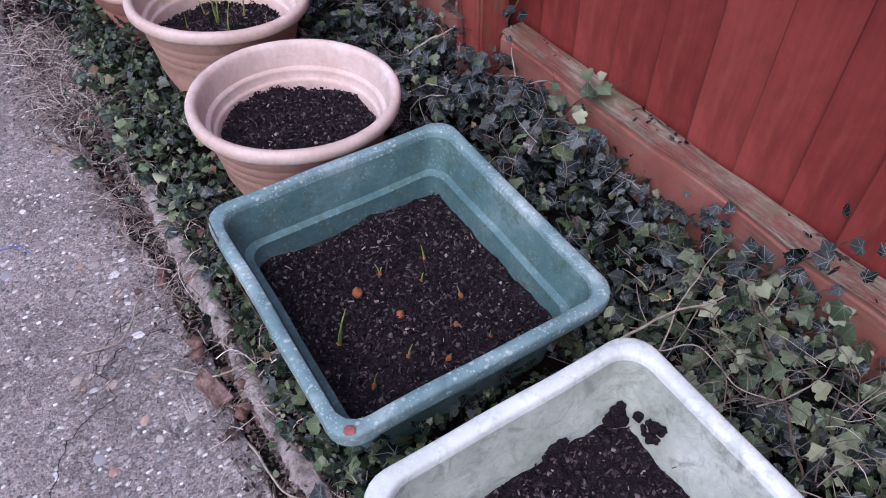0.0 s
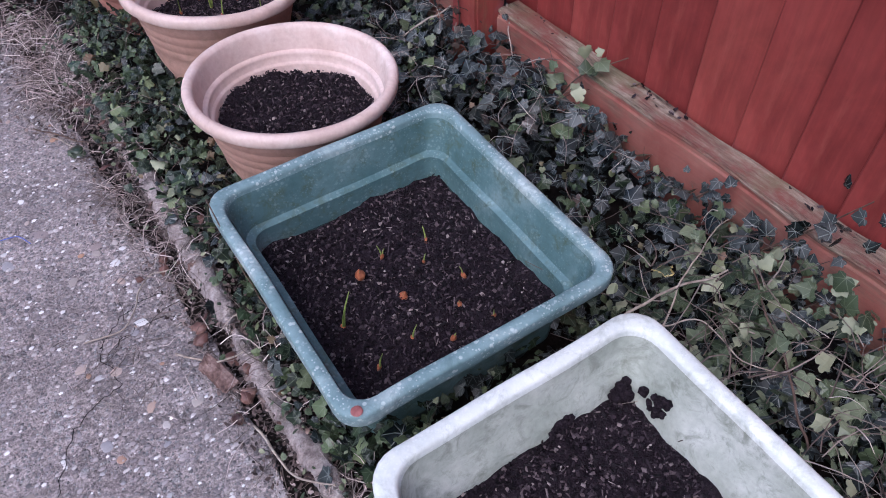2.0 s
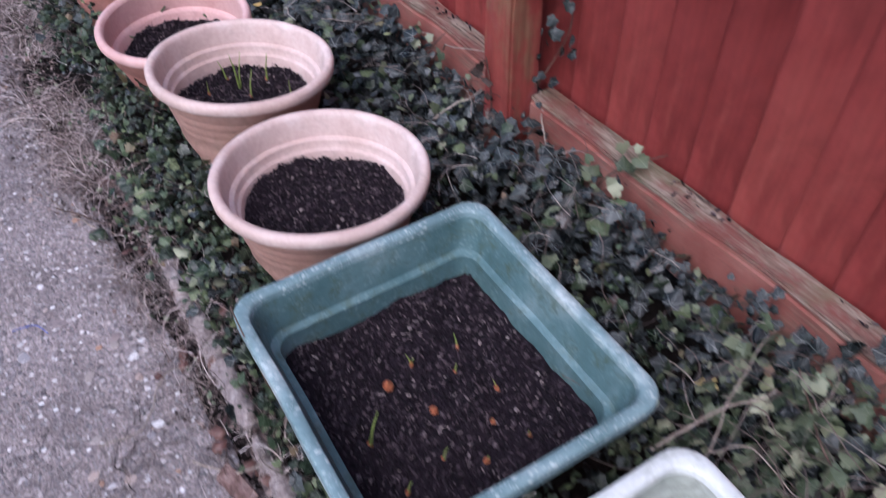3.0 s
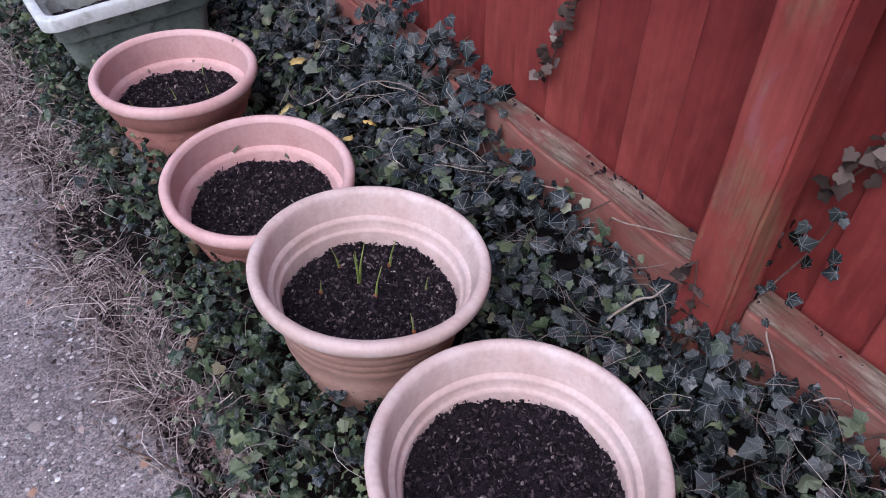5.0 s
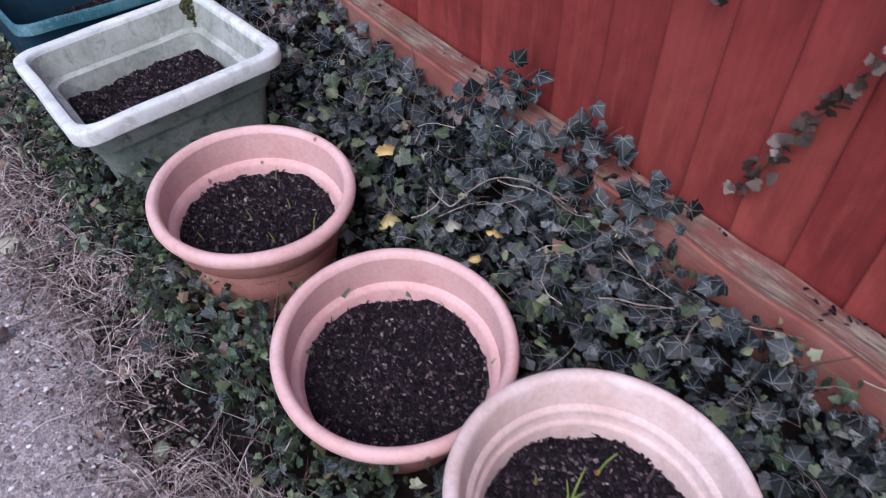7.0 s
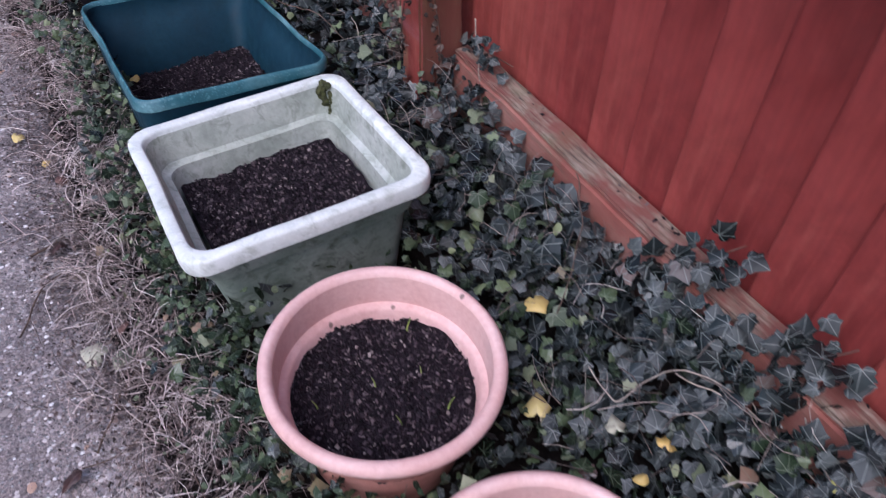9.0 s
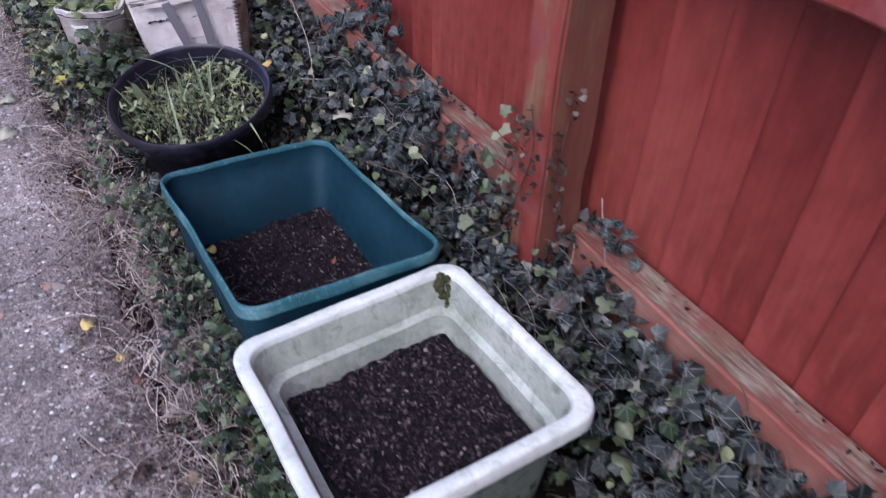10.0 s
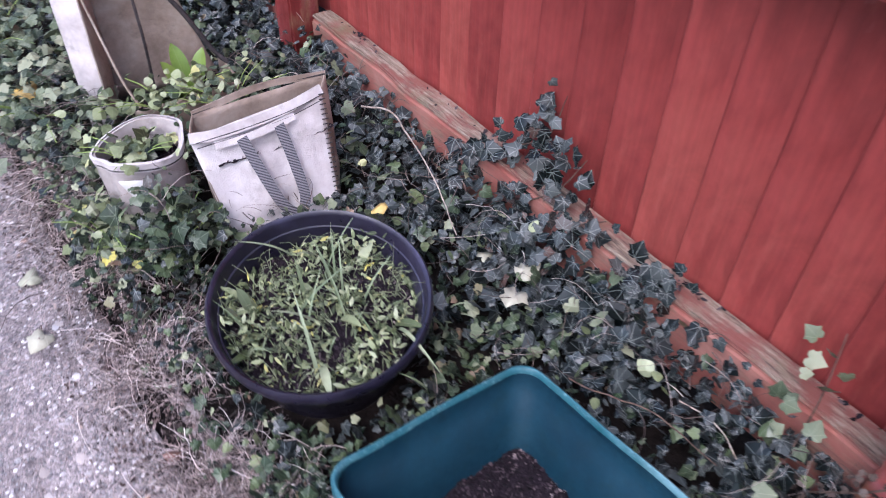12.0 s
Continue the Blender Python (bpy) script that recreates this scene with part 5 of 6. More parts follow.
bark = tagged(new("bark_piece", _me), "flat piece of reddish brown bark beside the edging", "bark")
bark.matrix_world = pose(0.036, 0.772, 0.022, 8, -22, 12)


def rail_spot(r):
    while True:
        y = r.uniform(-0.3, 5.0)
        if r.random() < max(0.0, 0.25 + 1.6 * vnoise(3.0, y, 5.0)):
            return 1.016 - abs(r.gauss(0, 0.014)), y, 0.205 + 0.004 * r.random()


litter("rail_litter", 260, rail_spot, M_CHIPS, "dark crumbs of moss and leaf along the rail", 0.002, 0.007, 15)


# ---- sprouting bulbs ----
def bulb_sprout(m, x, y, z, bulb, shoots, label):
    p = m @ Vector((x, y, z)) if m is not None else Vector((x, y, z))
    ob = empty("bulb_sprout", Matrix.Translation(p), label, "seedling", "sprouting bulbs")
    if bulb:
        b = lathe("bulb", [(0.002, -0.012), (bulb * 0.8, -0.006), (bulb, 0.001), (bulb * 0.85, bulb * 0.7), (bulb * 0.4, bulb * 1.15), (0.0010, bulb * 1.9)], M_BULB, ob, "papery orange-brown bulb", 14, True)
        b.rotation_euler = (rnd.uniform(-0.4, 0.4), rnd.uniform(-0.4, 0.4), 0)
    for h in shoots:
        a = rnd.uniform(0, 6.28)
        dx, dy = 0.25 * h * math.cos(a), 0.25 * h * math.sin(a)
        tube("shoot", [(dx * 0.1, dy * 0.1, 0.0), (dx * 0.4, dy * 0.4, h * 0.5), (dx, dy, h)], 0.0012 + 0.018 * h, 0.0007, M_SHOOT, ob, "green pointed shoot")
    return ob


for _x, _y, _b, _s in ((0.314, 0.721, 0.0095, (0.016,)), (0.369, 0.737, 0.004, (0.030, 0.02)), (0.422, 0.684, 0.003, (0.018,)), (0.461, 0.619, 0.0045, (0.026,)), (0.35, 0.64, 0.0085, (0.012,)), (0.419, 0.572, 0.0045, (0.010,)), (0.452, 0.521, 0.0045, (0.024,)), (0.317, 0.563, 0.003, (0.036,)), (0.244, 0.547, 0.004, (0.05,)), (0.235, 0.645, 0.005, (0.085, 0.06, 0.035)), (0.455, 0.725, 0.003, (0.03,)), (0.371, 0.523, 0.005, (0.016,))):
    bulb_sprout(None, _x, _y, 0.144 - 0.026 * (_x - 0.38) + 0.011 * (_y - 0.67), _b, _s, "sprouting onion bulb with a green tip in compost")
for _x, _y, _s in ((0.445, 1.626, (0.11, 0.09, 0.06)), (0.452, 1.58, (0.07,)), (0.517, 1.637, (0.075,)), (0.538, 1.543, (0.05,)), (0.463, 1.469, (0.04,)), (0.435, 1.681, (0.06,)), (0.374, 1.64, (0.04,))):
    bulb_sprout(None, _x, _y, 0.170 - 0.104 * (_x - 0.452) - 0.028 * (_y - 1.581), 0.004, _s, "thin green onion shoots growing in compost")
for _x, _y, _s in ((0.495, 2.516, (0.035,)), (0.476, 2.428, (0.03,)), (0.48, 2.347, (0.045,)), (0.401, 2.355, (0.04,)), (0.397, 2.44, (0.04,)), (0.297, 2.446, (0.03,))):
    bulb_sprout(None, _x, _y, 0.134 - 0.045 * (_x - 0.41), 0.0, _s, "single thin green shoot in compost")
fallen_leaf(0.305, 3.655, 0.030, 0.03, M_YELLOW, "small yellow leaf lying on the compost in the box")
bulb_sprout(None, 0.535, 3.474, 0.016, 0.008, (0.02,), "small reddish bulb on the compost in the box")

# rust-red mark and droppings on the rims
_mk = lathe("rim_mark", [(0.0085, 0.0), (0.008, 0.0006), (0.005, 0.001)], M_RED_MARK, None, "", 14, True)
_mk.matrix_world = tilted(0.152, 0.437, 0.2695, -0.026, 0.011)
tagged(_mk, "rust-red flake stuck on the green rim", "paint flake")

# moss and soil caught in planter corners
def clump(name, spots, material, label, category):
    bm = bmesh.new()
    for x, y, z, rad in spots:
        made = bmesh.ops.create_icosphere(bm, subdivisions=2, radius=1)["verts"]
        for v in made:
            k = rad * (1 + 0.55 * noise.noise(v.co * 2.3 + Vector((x * 90, y * 90, z * 90))))
            v.co = Vector((x, y, z)) + v.co * k
    me = bpy.data.meshes.new(name)
    bm.to_mesh(me)
    bm.free()
    me.materials.append(material)
    return tagged(new(name, me), label, category, kind="stuff")


_c = random.Random(41)
clump("moss_cushion", [(0.628 - _c.random() * 0.030 * (1.2 - f), 3.116 - 0.024 * f - _c.random() * 0.014, 0.238 - 0.092 * f, 0.0085 - 0.004 * f) for f in (k / 44 for k in range(45))], M_MOSS, "dark moss grown down the planter corner", "moss")
clump("soil_clump", [(0.520 - abs(_c.gauss(0, 0.014)), 0.292 - abs(_c.gauss(0, 0.010)), 0.150 + 0.035 * _c.random(), _c.uniform(0.004, 0.009)) for _ in range(26)], M_SOIL, "compost stuck in the planter corner", "soil")
clump("soil_clump", [(0.528 + _c.gauss(0, 0.004), 0.235 + _c.gauss(0, 0.012), 0.165 + 0.03 * _c.random(), _c.uniform(0.004, 0.008)) for _ in range(18)], M_SOIL, "compost stuck to the planter wall", "soil")
clump("soil_clump", [(0.40 + _c.gauss(0, 0.010), 0.300 + _c.gauss(0, 0.004), 0.155 + 0.014 * _c.random(), _c.uniform(0.003, 0.007)) for _ in range(14)], M_SOIL, "compost stuck to the planter wall", "soil")


# ---- weeds in the black pot ----
weeds = empty("weed_clump", PK, "lush green weeds and grass filling the black pot", "weeds")
_n = 1750
_a, _d = rng.uniform(0, 2 * math.pi, _n), 0.187 * np.sqrt(rng.random(_n))
_pos = np.stack([_d * np.cos(_a), _d * np.sin(_a), -0.074 + 0.070 * rng.random(_n) * (0.55 + 0.6 * np.sin(_a * 3 + 1 + 30 * _d)) * (1.0 - 2.2 * np.clip(_d * np.sin(_a), 0, 0.3))], 1)
_up = np.stack([rng.normal(0, 0.75, _n), rng.normal(-0.2, 0.75, _n), np.ones(_n)], 1)
leaf_cloud("foliage", leaf_template(LANCE), _pos, _up, rng.uniform(0, 6.28, _n), rng.uniform(0.006, 0.026, _n), M_WEED, parent=weeds)


def blade(parent, x, y, z, a, ln, width, lean, material=M_WEED, name="grass_blade", droop=0.6):
    vs, fs, n = [], [], 9
    for k in range(n):
        f = k / (n - 1)
        out, up = ln * lean * (f + droop * f * f) * 0.7, ln * (f - droop * 0.5 * f * f)
        w = width * (1 - f ** 2.2) * (0.5 + 1.2 * f if name != "grass_blade" else 1.0) + 0.0004
        c = Vector((x + out * math.cos(a), y + out * math.sin(a), z + up))
        side = Vector((-math.sin(a), math.cos(a), 0)) * w
        vs += [c - side, c + Vector((0, 0, -w * 0.35)), c + side]
    for k in range(n - 1):
        fs += [(3 * k, 3 * k + 1, 3 * k + 4, 3 * k + 3), (3 * k + 1, 3 * k + 2, 3 * k + 5, 3 * k + 4)]
    uv = [(s * 0.3, 0.2 + k / n) for k in range(n) for s in (-1, 0, 1)]
    return mesh_object(name, vs, fs, material, parent, uv=np.array(uv))


_r = random.Random(5)
_vs, _fs = [], []
for _k in range(240):
    a, d = _r.uniform(0, 6.28), 0.185 * math.sqrt(_r.random())
    x, y, ln, h = d * math.cos(a), d * math.sin(a), _r.uniform(0.015, 0.05), _r.uniform(0, 6.28)
    z = -0.075 + 0.02 * _r.random()
    v, f = tube_data([Vector((x, y, z)), Vector((x + 0.3 * ln * math.cos(h), y + 0.3 * ln * math.sin(h), z + 0.7 * ln)), Vector((x + ln * math.cos(h), y + ln * math.sin(h), z + ln))], 0.0012, 0.0005, 3, len(_vs))
    _vs += v
    _fs += f
tagged(mesh_object("stem_tangle", _vs, _fs, M_WEED_STEM, weeds), kind="stuff")
for _k in range(7):
    blade(weeds, rnd.gauss(-0.05, 0.05), rnd.gauss(0.0, 0.05), -0.07, rnd.uniform(0, 6.28), rnd.uniform(0.15, 0.25), rnd.uniform(0.0032, 0.0048), rnd.uniform(0.08, 0.55), M_LEEK)
for _k in range(26):
    blade(weeds, rnd.gauss(0.0, 0.08), rnd.gauss(0.0, 0.08), -0.07, rnd.uniform(0, 6.28), rnd.uniform(0.06, 0.14), rnd.uniform(0.0015, 0.003), rnd.uniform(0.15, 0.8), M_LEEK)
for _x, _y, _a in ((-0.13, 0.05, 2.6), (-0.12, 0.02, 3.4), (-0.14, -0.01, 3.3), (-0.10, 0.08, 2.2), (-0.03, -0.06, 4.2), (0.02, -0.03, 4.9), (0.04, 0.0, 5.3), (0.06, -0.08, 5.0), (-0.06, -0.1, 4.4), (0.1, -0.1, 5.2), (0.12, 0.06, 0.4), (0.0, 0.03, 1.8)):
    blade(weeds, _x, _y, -0.065, _a, rnd.uniform(0.05, 0.085), rnd.uniform(0.008, 0.013), rnd.uniform(0.4, 0.9), M_WEED, "dandelion_leaf", 0.9)
for _x, _y, _a, _l in ((-0.155, 0.02, 3.3, 0.085), (-0.14, 0.055, 2.8, 0.095), (-0.115, 0.07, 2.0, 0.10), (-0.165, -0.015, 3.6, 0.07)):
    blade(weeds, _x, _y, -0.06, _a, _l, 0.012, 0.22, M_LEEK, "spoon_leaf", 0.5)
blade(weeds, 0.09, -0.13, -0.03, 4.75, 0.085, 0.004, 0.85, M_WEED_STEM, "grass_blade", 1.7)


# ---- woven planting bags ----
def panel(name, corners, material, parent, bulge=0.0, label="", nx=22, ny=18, back=0.003, wrinkle=0.006):
    """A slack sheet between four corners, with a thickness."""
    a, b, c, d = (Vector(p) for p in corners)
    nrm = (b - a).cross(d - a).normalized()
    vs, fs = [], []
    for side in (0, 1):
        for j in range(ny + 1):
            for i in range(nx + 1):
                u, v = i / nx, j / ny
                p = (a.lerp(b, u)).lerp(d.lerp(c, u), v)
                s = math.sin(math.pi * u) * math.sin(math.pi * min(1, v * 0.95))
                w = wrinkle * (noise.noise(p * 11) + 0.5 * noise.noise(p * 27)) * (0.35 + s)
                vs.append(p + nrm * (bulge * s + w - side * back))
    w, n = nx + 1, (nx + 1) * (ny + 1)
    for j in range(ny):
        for i in range(nx):
            q = (j * w + i, j * w + i + 1, (j + 1) * w + i + 1, (j + 1) * w + i)
            fs += [q, tuple(n + k for k in q[::-1])]
    rim = [*range(w), *(j * w + nx for j in range(1, ny + 1)), *(ny * w + i for i in range(nx - 1, -1, -1)), *(j * w for j in range(ny - 1, 0, -1))]
    for k, p in enumerate(rim):
        q = rim[(k + 1) % len(rim)]
        fs.append((p, n + p, n + q, q))
    return mesh_object(name, vs, fs, material, parent, label)


def ribbon(name, points, width, normal, material, parent, label="", thick=0.003):
    line, n = spline(points, 8), Vector(normal).normalized()
    vs, fs = [], []
    for i, p in enumerate(line):
        d = (line[min(i + 1, len(line) - 1)] - line[max(i - 1, 0)]).normalized()
        s = d.cross(n).normalized() * width / 2
        vs += [p - s, p + s, p + s + n * thick, p - s + n * thick]
    for i in range(len(line) - 1):
        for k in range(4):
            j = (k + 1) % 4
            fs.append((4 * i + k, 4 * i + j, 4 * i + 4 + j, 4 * i + 4 + k))
    fs += [(3, 2, 1, 0), tuple(4 * (len(line) - 1) + k for k in range(4))]
    return mesh_object(name, vs, fs, material, parent, label, smooth=False)


bag = empty("planting_bag", Matrix.Translation((0.55, 4.55, 0.0)), "slumped grey woven plastic bag with striped carrying straps", "bag")
_in = Matrix.Translation((-0.55, -4.55, 0.0))


def at_bag(*pts):
    return [_in @ Vector(p) for p in pts]


_TL, _TR, _BR, _BL = (0.384, 4.606, 0.266), (0.724, 4.611, 0.274), (0.674, 4.465, 0.0), (0.405, 4.475, 0.0)
_BTL, _BTR, _BBR, _BBL = (0.42, 4.665, 0.285), (0.772, 4.676, 0.268), (0.76, 4.62, 0.0), (0.41, 4.62, 0.0)
panel("front_panel", at_bag(_BL, _BR, _TR, _TL), M_BAG, bag, 0.005, wrinkle=0.009, nx=30, ny=26)
panel("side_panel", at_bag(_BR, _BBR, _BTR, _TR), M_BAG_TAN, bag, 0.006, "dirty tan side panel")
panel("back_panel", at_bag(_BBR, _BBL, _BTL, _BTR), M_BAG_TAN, bag, 0.004, "dirty tan back panel")
panel("side_panel", at_bag(_BBL, _BL, _TL, _BTL), M_BAG_TAN, bag, 0.004)
_fn = (0, -0.88, 0.47)
front_hem = ribbon("hem", at_bag(_TL, (0.45, 4.594, 0.262), (0.60, 4.594, 0.264), _TR), 0.024, _fn, M_BAG, bag, "folded hem along the top", 0.005)
for _o in (0.006, -0.008):
    tube("seam", at_bag((0.39, 4.580, 0.260 + _o), (0.50, 4.574, 0.260 + _o), (0.62, 4.574, 0.263 + _o), (0.72, 4.586, 0.270 + _o)), 0.0012, 0.0012, M_STITCH, front_hem, "dark stitched seam", 4)
tube("seam", at_bag((0.42, 4.662, 0.286), (0.60, 4.678, 0.284), (0.77, 4.672, 0.270)), 0.0022, 0.0022, M_STITCH, bag, "dark stitched seam", 4)
ribbon("hem", at_bag(_BTL, (0.60, 4.68, 0.29), _BTR), 0.016, (0, -1, 0.3), M_BAG_TAN, bag, "folded hem along the back", 0.004)
for _k in range(26):
    f = _k / 25
    p = Vector(_TR).lerp(Vector(_BR), f * 0.95 + 0.03)
    tube("stitch", at_bag(p + Vector((-0.012, -0.006, 0.002)), p + Vector((0.004, -0.007, 0.0))), 0.0016, 0.0016, M_STITCH, bag, "", 4)
ribbon("strap", at_bag((0.492, 4.572, 0.245), (0.506, 4.531, 0.178), (0.526, 4.484, 0.100), (0.549, 4.469, 0.066), (0.572, 4.466, 0.060)), 0.026, _fn, M_STRAP, bag, "dark striped woven carrying strap")
ribbon("strap", at_bag((0.586, 4.572, 0.247), (0.590, 4.531, 0.178), (0.588, 4.482, 0.098), (0.572, 4.466, 0.060)), 0.026, _fn, M_STRAP, bag, "dark striped woven carrying strap")
ribbon("torn_edge", at_bag((0.43, 4.578, 0.246), (0.50, 4.573, 0.243), (0.55, 4.572, 0.245), (0.63, 4.576, 0.252)), 0.018, _fn, M_BAG, bag, "frayed pale tape above straps", 0.004)
soil_box(tilted(0.575, 4.612, 0.19, 0, 0.0), 0.15, 0.05, 0.0, "dark soil inside the woven bag", 60, 31)

# small pocket bag beside it
pocket = empty("pocket_bag", Matrix.Translation((0.292, 4.68, 0.0)), "small tan cloth grow bag with a white patch", "bag")
_seg = 40


def pocket_ring(rx, ry, z, wob):
    return [(rx * math.cos(2 * math.pi * s / _seg) * (1 + wob * noise.noise((math.cos(2 * math.pi * s / _seg) * 2, math.sin(2 * math.pi * s / _seg) * 2, z * 9))), ry * math.sin(2 * math.pi * s / _seg), z + 0.01 * math.sin(4 * math.pi * s / _seg)) for s in range(_seg)]


loft("cloth_wall", [pocket_ring(0.082, 0.075, 0.0, 0.2), pocket_ring(0.09, 0.085, 0.09, 0.25), pocket_ring(0.094, 0.088, 0.19, 0.2), pocket_ring(0.096, 0.09, 0.25, 0.15), pocket_ring(0.090, 0.084, 0.25, 0.15), pocket_ring(0.086, 0.08, 0.19, 0.2)], M_BAG_DULL, pocket, close=False)
pocket_hem = loft("hem", [pocket_ring(0.097, 0.091, 0.228, 0.15), pocket_ring(0.101, 0.095, 0.230, 0.15), pocket_ring(0.101, 0.095, 0.252, 0.15), pocket_ring(0.095, 0.089, 0.254, 0.15)], M_BAG, pocket, "paler folded hem", close=False)
loft("seam", [pocket_ring(0.1015, 0.0955, 0.234, 0.15), pocket_ring(0.1025, 0.0965, 0.236, 0.15), pocket_ring(0.1015, 0.0955, 0.238, 0.15)], M_STITCH, pocket_hem, "dark stitched seam", close=False)
panel("patch", [(-0.052, -0.086, 0.155), (-0.020, -0.100, 0.135), (-0.016, -0.106, 0.220), (-0.078, -0.077, 0.224)], M_PATCH, pocket, 0.002, "white cloth patch", 8, 8)
soil_disc(tilted(0.292, 4.68, 0.20, 0, 0), 0.082, 0.0, "dark soil inside the small cloth bag", 70, 33)

# tall tan bag behind, its flap folded up
sack = empty("tall_grow_bag", Matrix.Translation((0.49, 5.08, 0.0)), "tall tan cloth grow bag with its back folded upright", "bag")
_is = Matrix.Translation((-0.49, -5.08, 0.0))


def at_sack(*pts):
    return [_is @ Vector(p) for p in pts]


panel("back_flap", at_sack((0.36, 5.14, 0.10), (0.645, 5.10, 0.10), (0.56, 5.12, 0.42), (0.38, 5.16, 0.52)), M_BAG_TAN, sack, -0.03, "dirty tan cloth flap")
panel("side_flap", at_sack((0.30, 4.96, 0.05), (0.36, 5.14, 0.05), (0.38, 5.16, 0.52), (0.33, 5.06, 0.48)), M_BAG_TAN, sack, 0.01)
panel("left_flap", at_sack((0.27, 5.12, 0.05), (0.33, 5.06, 0.05), (0.34, 5.07, 0.47), (0.28, 5.14, 0.48)), M_BAG, sack, 0.01, "pale grey cloth flap")
panel("front_wall", at_sack((0.36, 4.93, 0.0), (0.64, 4.95, 0.0), (0.65, 4.94, 0.16), (0.35, 4.92, 0.18)), M_BAG_TAN, sack, 0.02)
panel("side_wall", at_sack((0.64, 4.95, 0.0), (0.65, 5.10, 0.0), (0.655, 5.11, 0.16), (0.65, 4.94, 0.16)), M_BAG_TAN, sack, 0.01)
tube("hem", at_sack((0.33, 5.06, 0.48), (0.345, 5.02, 0.34), (0.355, 4.97, 0.24), (0.37, 4.93, 0.18)), 0.0035, 0.0035, M_BAG_TAN, sack, "pale rolled hem", 6)
tube("hem", at_sack((0.50, 5.10, 0.44), (0.57, 5.085, 0.33), (0.63, 5.07, 0.20), (0.66, 5.05, 0.16)), 0.007, 0.007, M_STITCH, sack, "dark bound hem", 6)
tube("seam", at_sack((0.455, 5.10, 0.12), (0.46, 5.09, 0.28), (0.465, 5.115, 0.46)), 0.004, 0.004, M_STITCH, sack, "dark seam", 5)
soil_box(tilted(0.50, 5.02, 0.12, 0, 0), 0.13, 0.07, 0.0, "dark soil inside the tall cloth bag", 60, 35)


def leafy(name, centre, spread, count, size, material, label, outline=OVAL, stalks=6):
    ob = empty(name, Matrix.Translation(centre), label, "weeds")
    pos = np.stack([rng.normal(0, spread[k], count) for k in range(3)], 1)
    pos[:, 2] = np.abs(pos[:, 2])
    up = np.stack([rng.normal(0, 0.6, count), rng.normal(-0.2, 0.6, count), np.ones(count)], 1)
    leaf_cloud("foliage", leaf_template(outline), pos, up, rng.uniform(0, 6.28, count), rng.uniform(size * 0.5, size * 1.3, count), material, parent=ob)
    for _ in range(stalks):
        a = rnd.uniform(0, 6.28)
        tube("stalk", [(0, 0, -0.03), (spread[0] * math.cos(a), spread[1] * math.sin(a), spread[2]), (2 * spread[0] * math.cos(a), 2 * spread[1] * math.sin(a), 1.6 * spread[2])], 0.0018, 0.001, M_SHOOT, ob, sides=4)
    return ob


leafy("weed_plant", (0.27, 4.67, 0.23), (0.055, 0.045, 0.02), 75, 0.026, M_WEED, "pale green weeds spilling from the small bag", IVY)
leafy("weed_plant", (0.44, 4.93, 0.17), (0.09, 0.05, 0.03), 160, 0.028, M_WEED, "green weeds growing in the tall bag")
leafy("weed_plant", (0.56, 4.80, 0.20), (0.08, 0.05, 0.03), 110, 0.026, M_IVY_PALE, "pale green weeds between the bags")
leafy("weed_plant", (0.16, 4.62, 0.10), (0.05, 0.08, 0.035), 50, 0.034, M_WEED, "bright green weeds beside the path", IVY)
leafy("weed_plant", (0.16, 5.15, 0.14), (0.08, 0.16, 0.05), 190, 0.032, M_IVY_PALE, "variegated pale ivy clump beside the path", IVY)
leafy("weed_plant", (0.14, 5.6, 0.14), (0.12, 0.16, 0.06), 240, 0.034, M_IVY_PALE, "variegated pale ivy clump beside the path", IVY)
leafy("ivy_clump", (0.265, 4.52, 0.03), (0.07, 0.035, 0.075), 210, 0.034, M_IVY_GREEN, "bushy green ivy in front of the small bag", IVY)
big_weed = empty("broad_leaf_weed", Matrix.Translation((0.50, 5.03, 0.14)), "broad dark green dock leaves in the tall bag", "weeds")
for _x, _y, _a, _l in ((-0.08, -0.03, 3.6, 0.11), (-0.05, -0.04, 4.0, 0.10), (0.03, 0.0, 1.6, 0.17), (0.05, -0.01, 0.6, 0.15), (0.01, -0.02, 2.2, 0.14), (-0.02, -0.03, 4.6, 0.09)):
    blade(big_weed, _x, _y, -0.02, _a, _l, 0.026, 0.35, M_DOCK, "dock_leaf", 0.6)

# ---- stones in the path, last ----
_pebbles = []
for _k in range(6):
    _v, _f = blob("pebble", 1.0, 0.62 + 0.06 * _k, 0.22, 0.35, 50 + _k, 3, 8)
    me = bpy.data.meshes.new("pebble")
    me.from_pydata(_v, [], _f)
    me.polygons.foreach_set("use_smooth", [True] * len(me.polygons))
    me.materials.append(M_PEBBLE)
    _pebbles.append(me)
_r = random.Random(77)
for _k in range(284):
    ob = new("pebble", _pebbles[_k % 6])
    ob.parent = pavement
    y = _r.uniform(0.35, 4.9)
    x = path_edge(y) - 0.03 - abs(_r.gauss(0, 0.20))
    s = 0.004 + 0.010 * _r.random() ** 2.2
    ob.location = (x, y, 0.0003 + 0.003 * vnoise(x, y, 9.0))
    ob.rotation_euler = (0, 0, _r.uniform(0, 6.28))
    ob.scale = (s, s, s * 0.55)
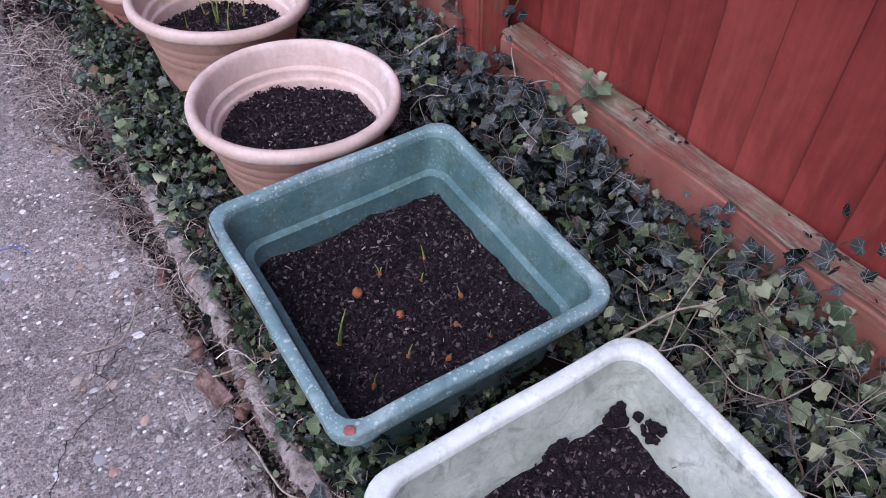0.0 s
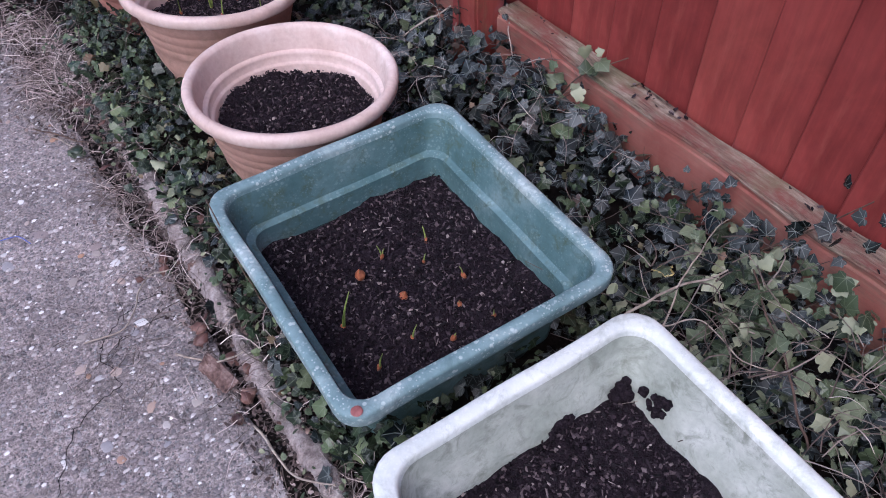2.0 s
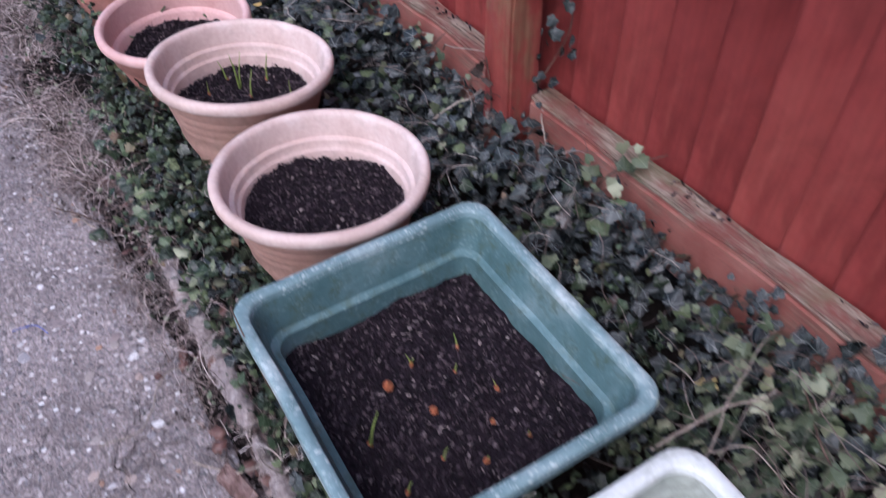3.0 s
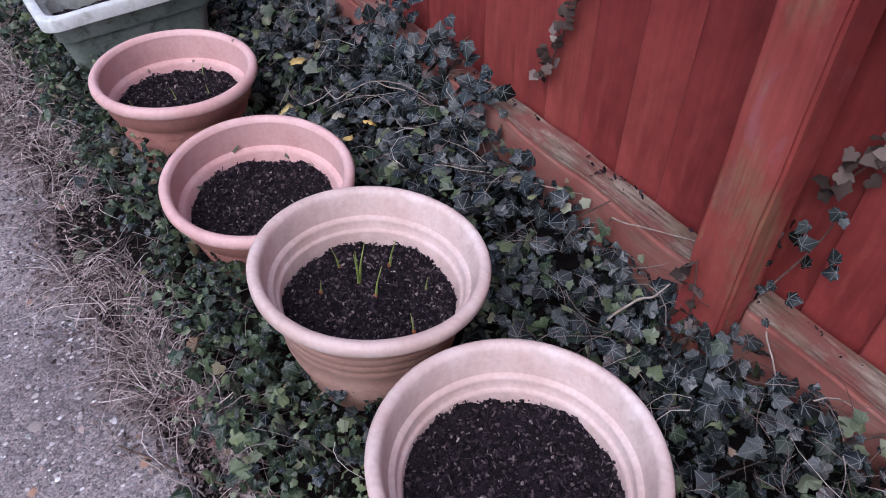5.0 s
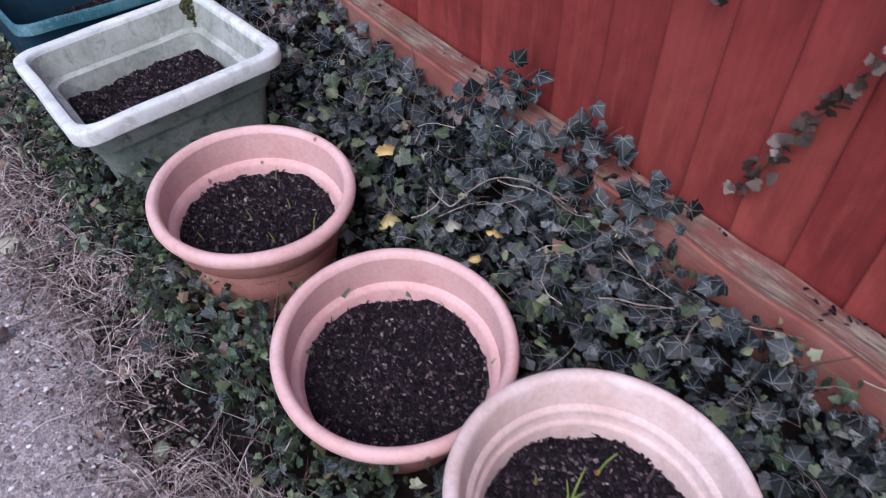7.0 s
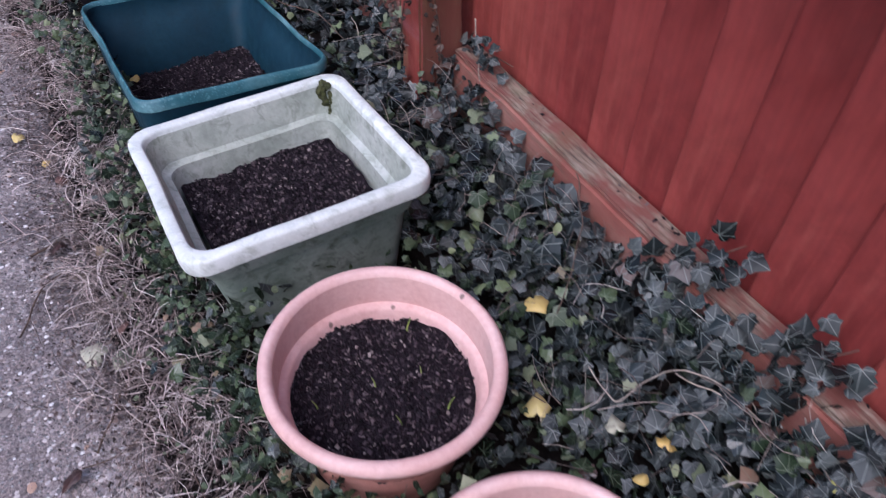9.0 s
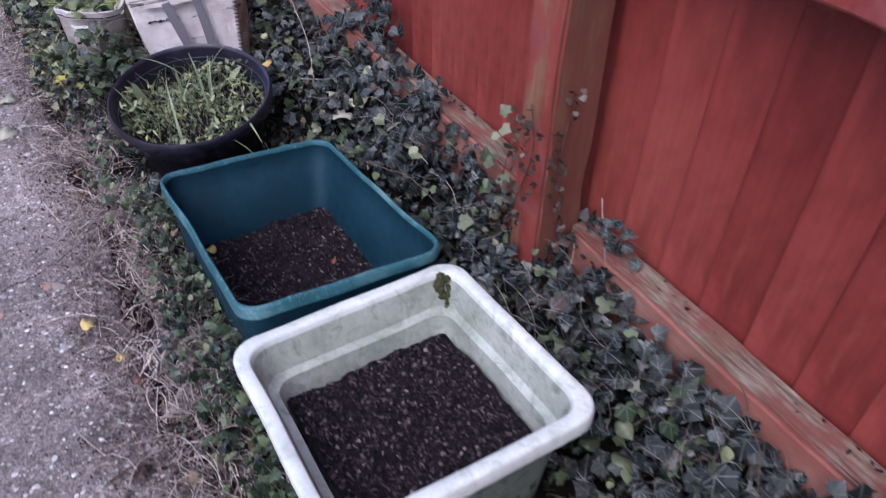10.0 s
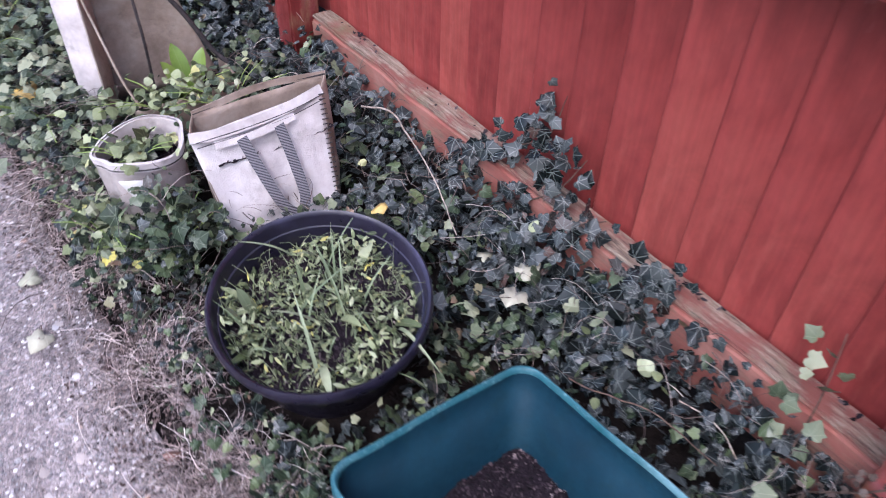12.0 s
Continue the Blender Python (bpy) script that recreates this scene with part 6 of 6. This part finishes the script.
for _x, _y, _s in ((-0.129, 1.326, 0.021), (-0.205, 1.274, 0.017), (-0.05, 3.742, 0.018), (-0.11, 1.155, 0.013), (-0.035, 0.98, 0.012), (-0.16, 2.155, 0.016)):
    ob = new("pebble", _pebbles[int(_y * 100) % 6])
    ob.parent = pavement
    ob.location, ob.rotation_euler, ob.scale = (_x, _y, 0.0005), (0, 0, _y * 9), (_s, _s, _s * 0.3)
_vs, _fs = [], []
for _k in range(21000):
    y = _r.uniform(0.1, 5.4)
    x = path_edge(y) - 0.005 - abs(_r.gauss(0, 0.25))
    s = 0.0018 + 0.0045 * _r.random() ** 2
    z = 0.003 * vnoise(x, y, 9.0) + 0.0025 * vnoise(x, y, 38.0)
    b, a = len(_vs), _r.uniform(0, 6.28)
    for _i in range(5):
        t = a + _i * 1.2566
        q = s * _r.uniform(0.7, 1.2)
        _vs.append((x + q * math.cos(t), y + q * math.sin(t) * 0.8, z))
    _vs.append((x, y, z + s * 0.35))
    _fs += [(b + _i, b + (_i + 1) % 5, b + 5) for _i in range(5)]
_g = mesh_object("grit", _vs, _fs, M_GRIT, pavement)
tagged(_g, kind="stuff")


def crack(points, width, label):
    line = spline(points, 10)
    vs, fs = [], []
    for i, p in enumerate(line):
        d = (line[min(i + 1, len(line) - 1)] - line[max(i - 1, 0)]).normalized()
        s = Vector((-d.y, d.x, 0)) * width * (0.6 + 0.8 * abs(noise.noise(p * 40)))
        j = Vector((noise.noise(p * 60), noise.noise(p * 60 + Vector((5, 0, 0))), 0)) * 0.014
        z = 0.003 * vnoise(p.x, p.y, 9.0) + 0.0025 * vnoise(p.x, p.y, 38.0) + 0.0008
        vs += [Vector((p.x, p.y, z)) + j - s, Vector((p.x, p.y, z + 0.0012)) + j, Vector((p.x, p.y, z)) + j + s]
    for i in range(len(line) - 1):
        fs += [(3 * i, 3 * i + 1, 3 * i + 4, 3 * i + 3), (3 * i + 1, 3 * i + 2, 3 * i + 5, 3 * i + 4)]
    ob = mesh_object("crack_filling", vs, fs, M_EARTH, pavement, label)
    return ob


crack([(0.03, 1.02, 0), (-0.024, 1.026, 0), (-0.12, 0.967, 0), (-0.116, 0.878, 0), (-0.198, 0.84, 0), (-0.261, 0.748, 0), (-0.3, 0.6, 0)], 0.0009, "dark earth in a crack across the path")
crack([(0.02, 0.956, 0), (-0.042, 0.974, 0), (-0.094, 0.949, 0)], 0.0010, "dark earth in a crack")
crack([(0.0, 3.86, 0), (-0.067, 3.811, 0), (-0.17, 3.784, 0), (-0.3, 3.75, 0)], 0.0012, "dark earth in a crack")
crack([(-0.02, 4.06, 0), (-0.135, 4.055, 0), (-0.3, 4.03, 0)], 0.0012, "dark earth in a crack")
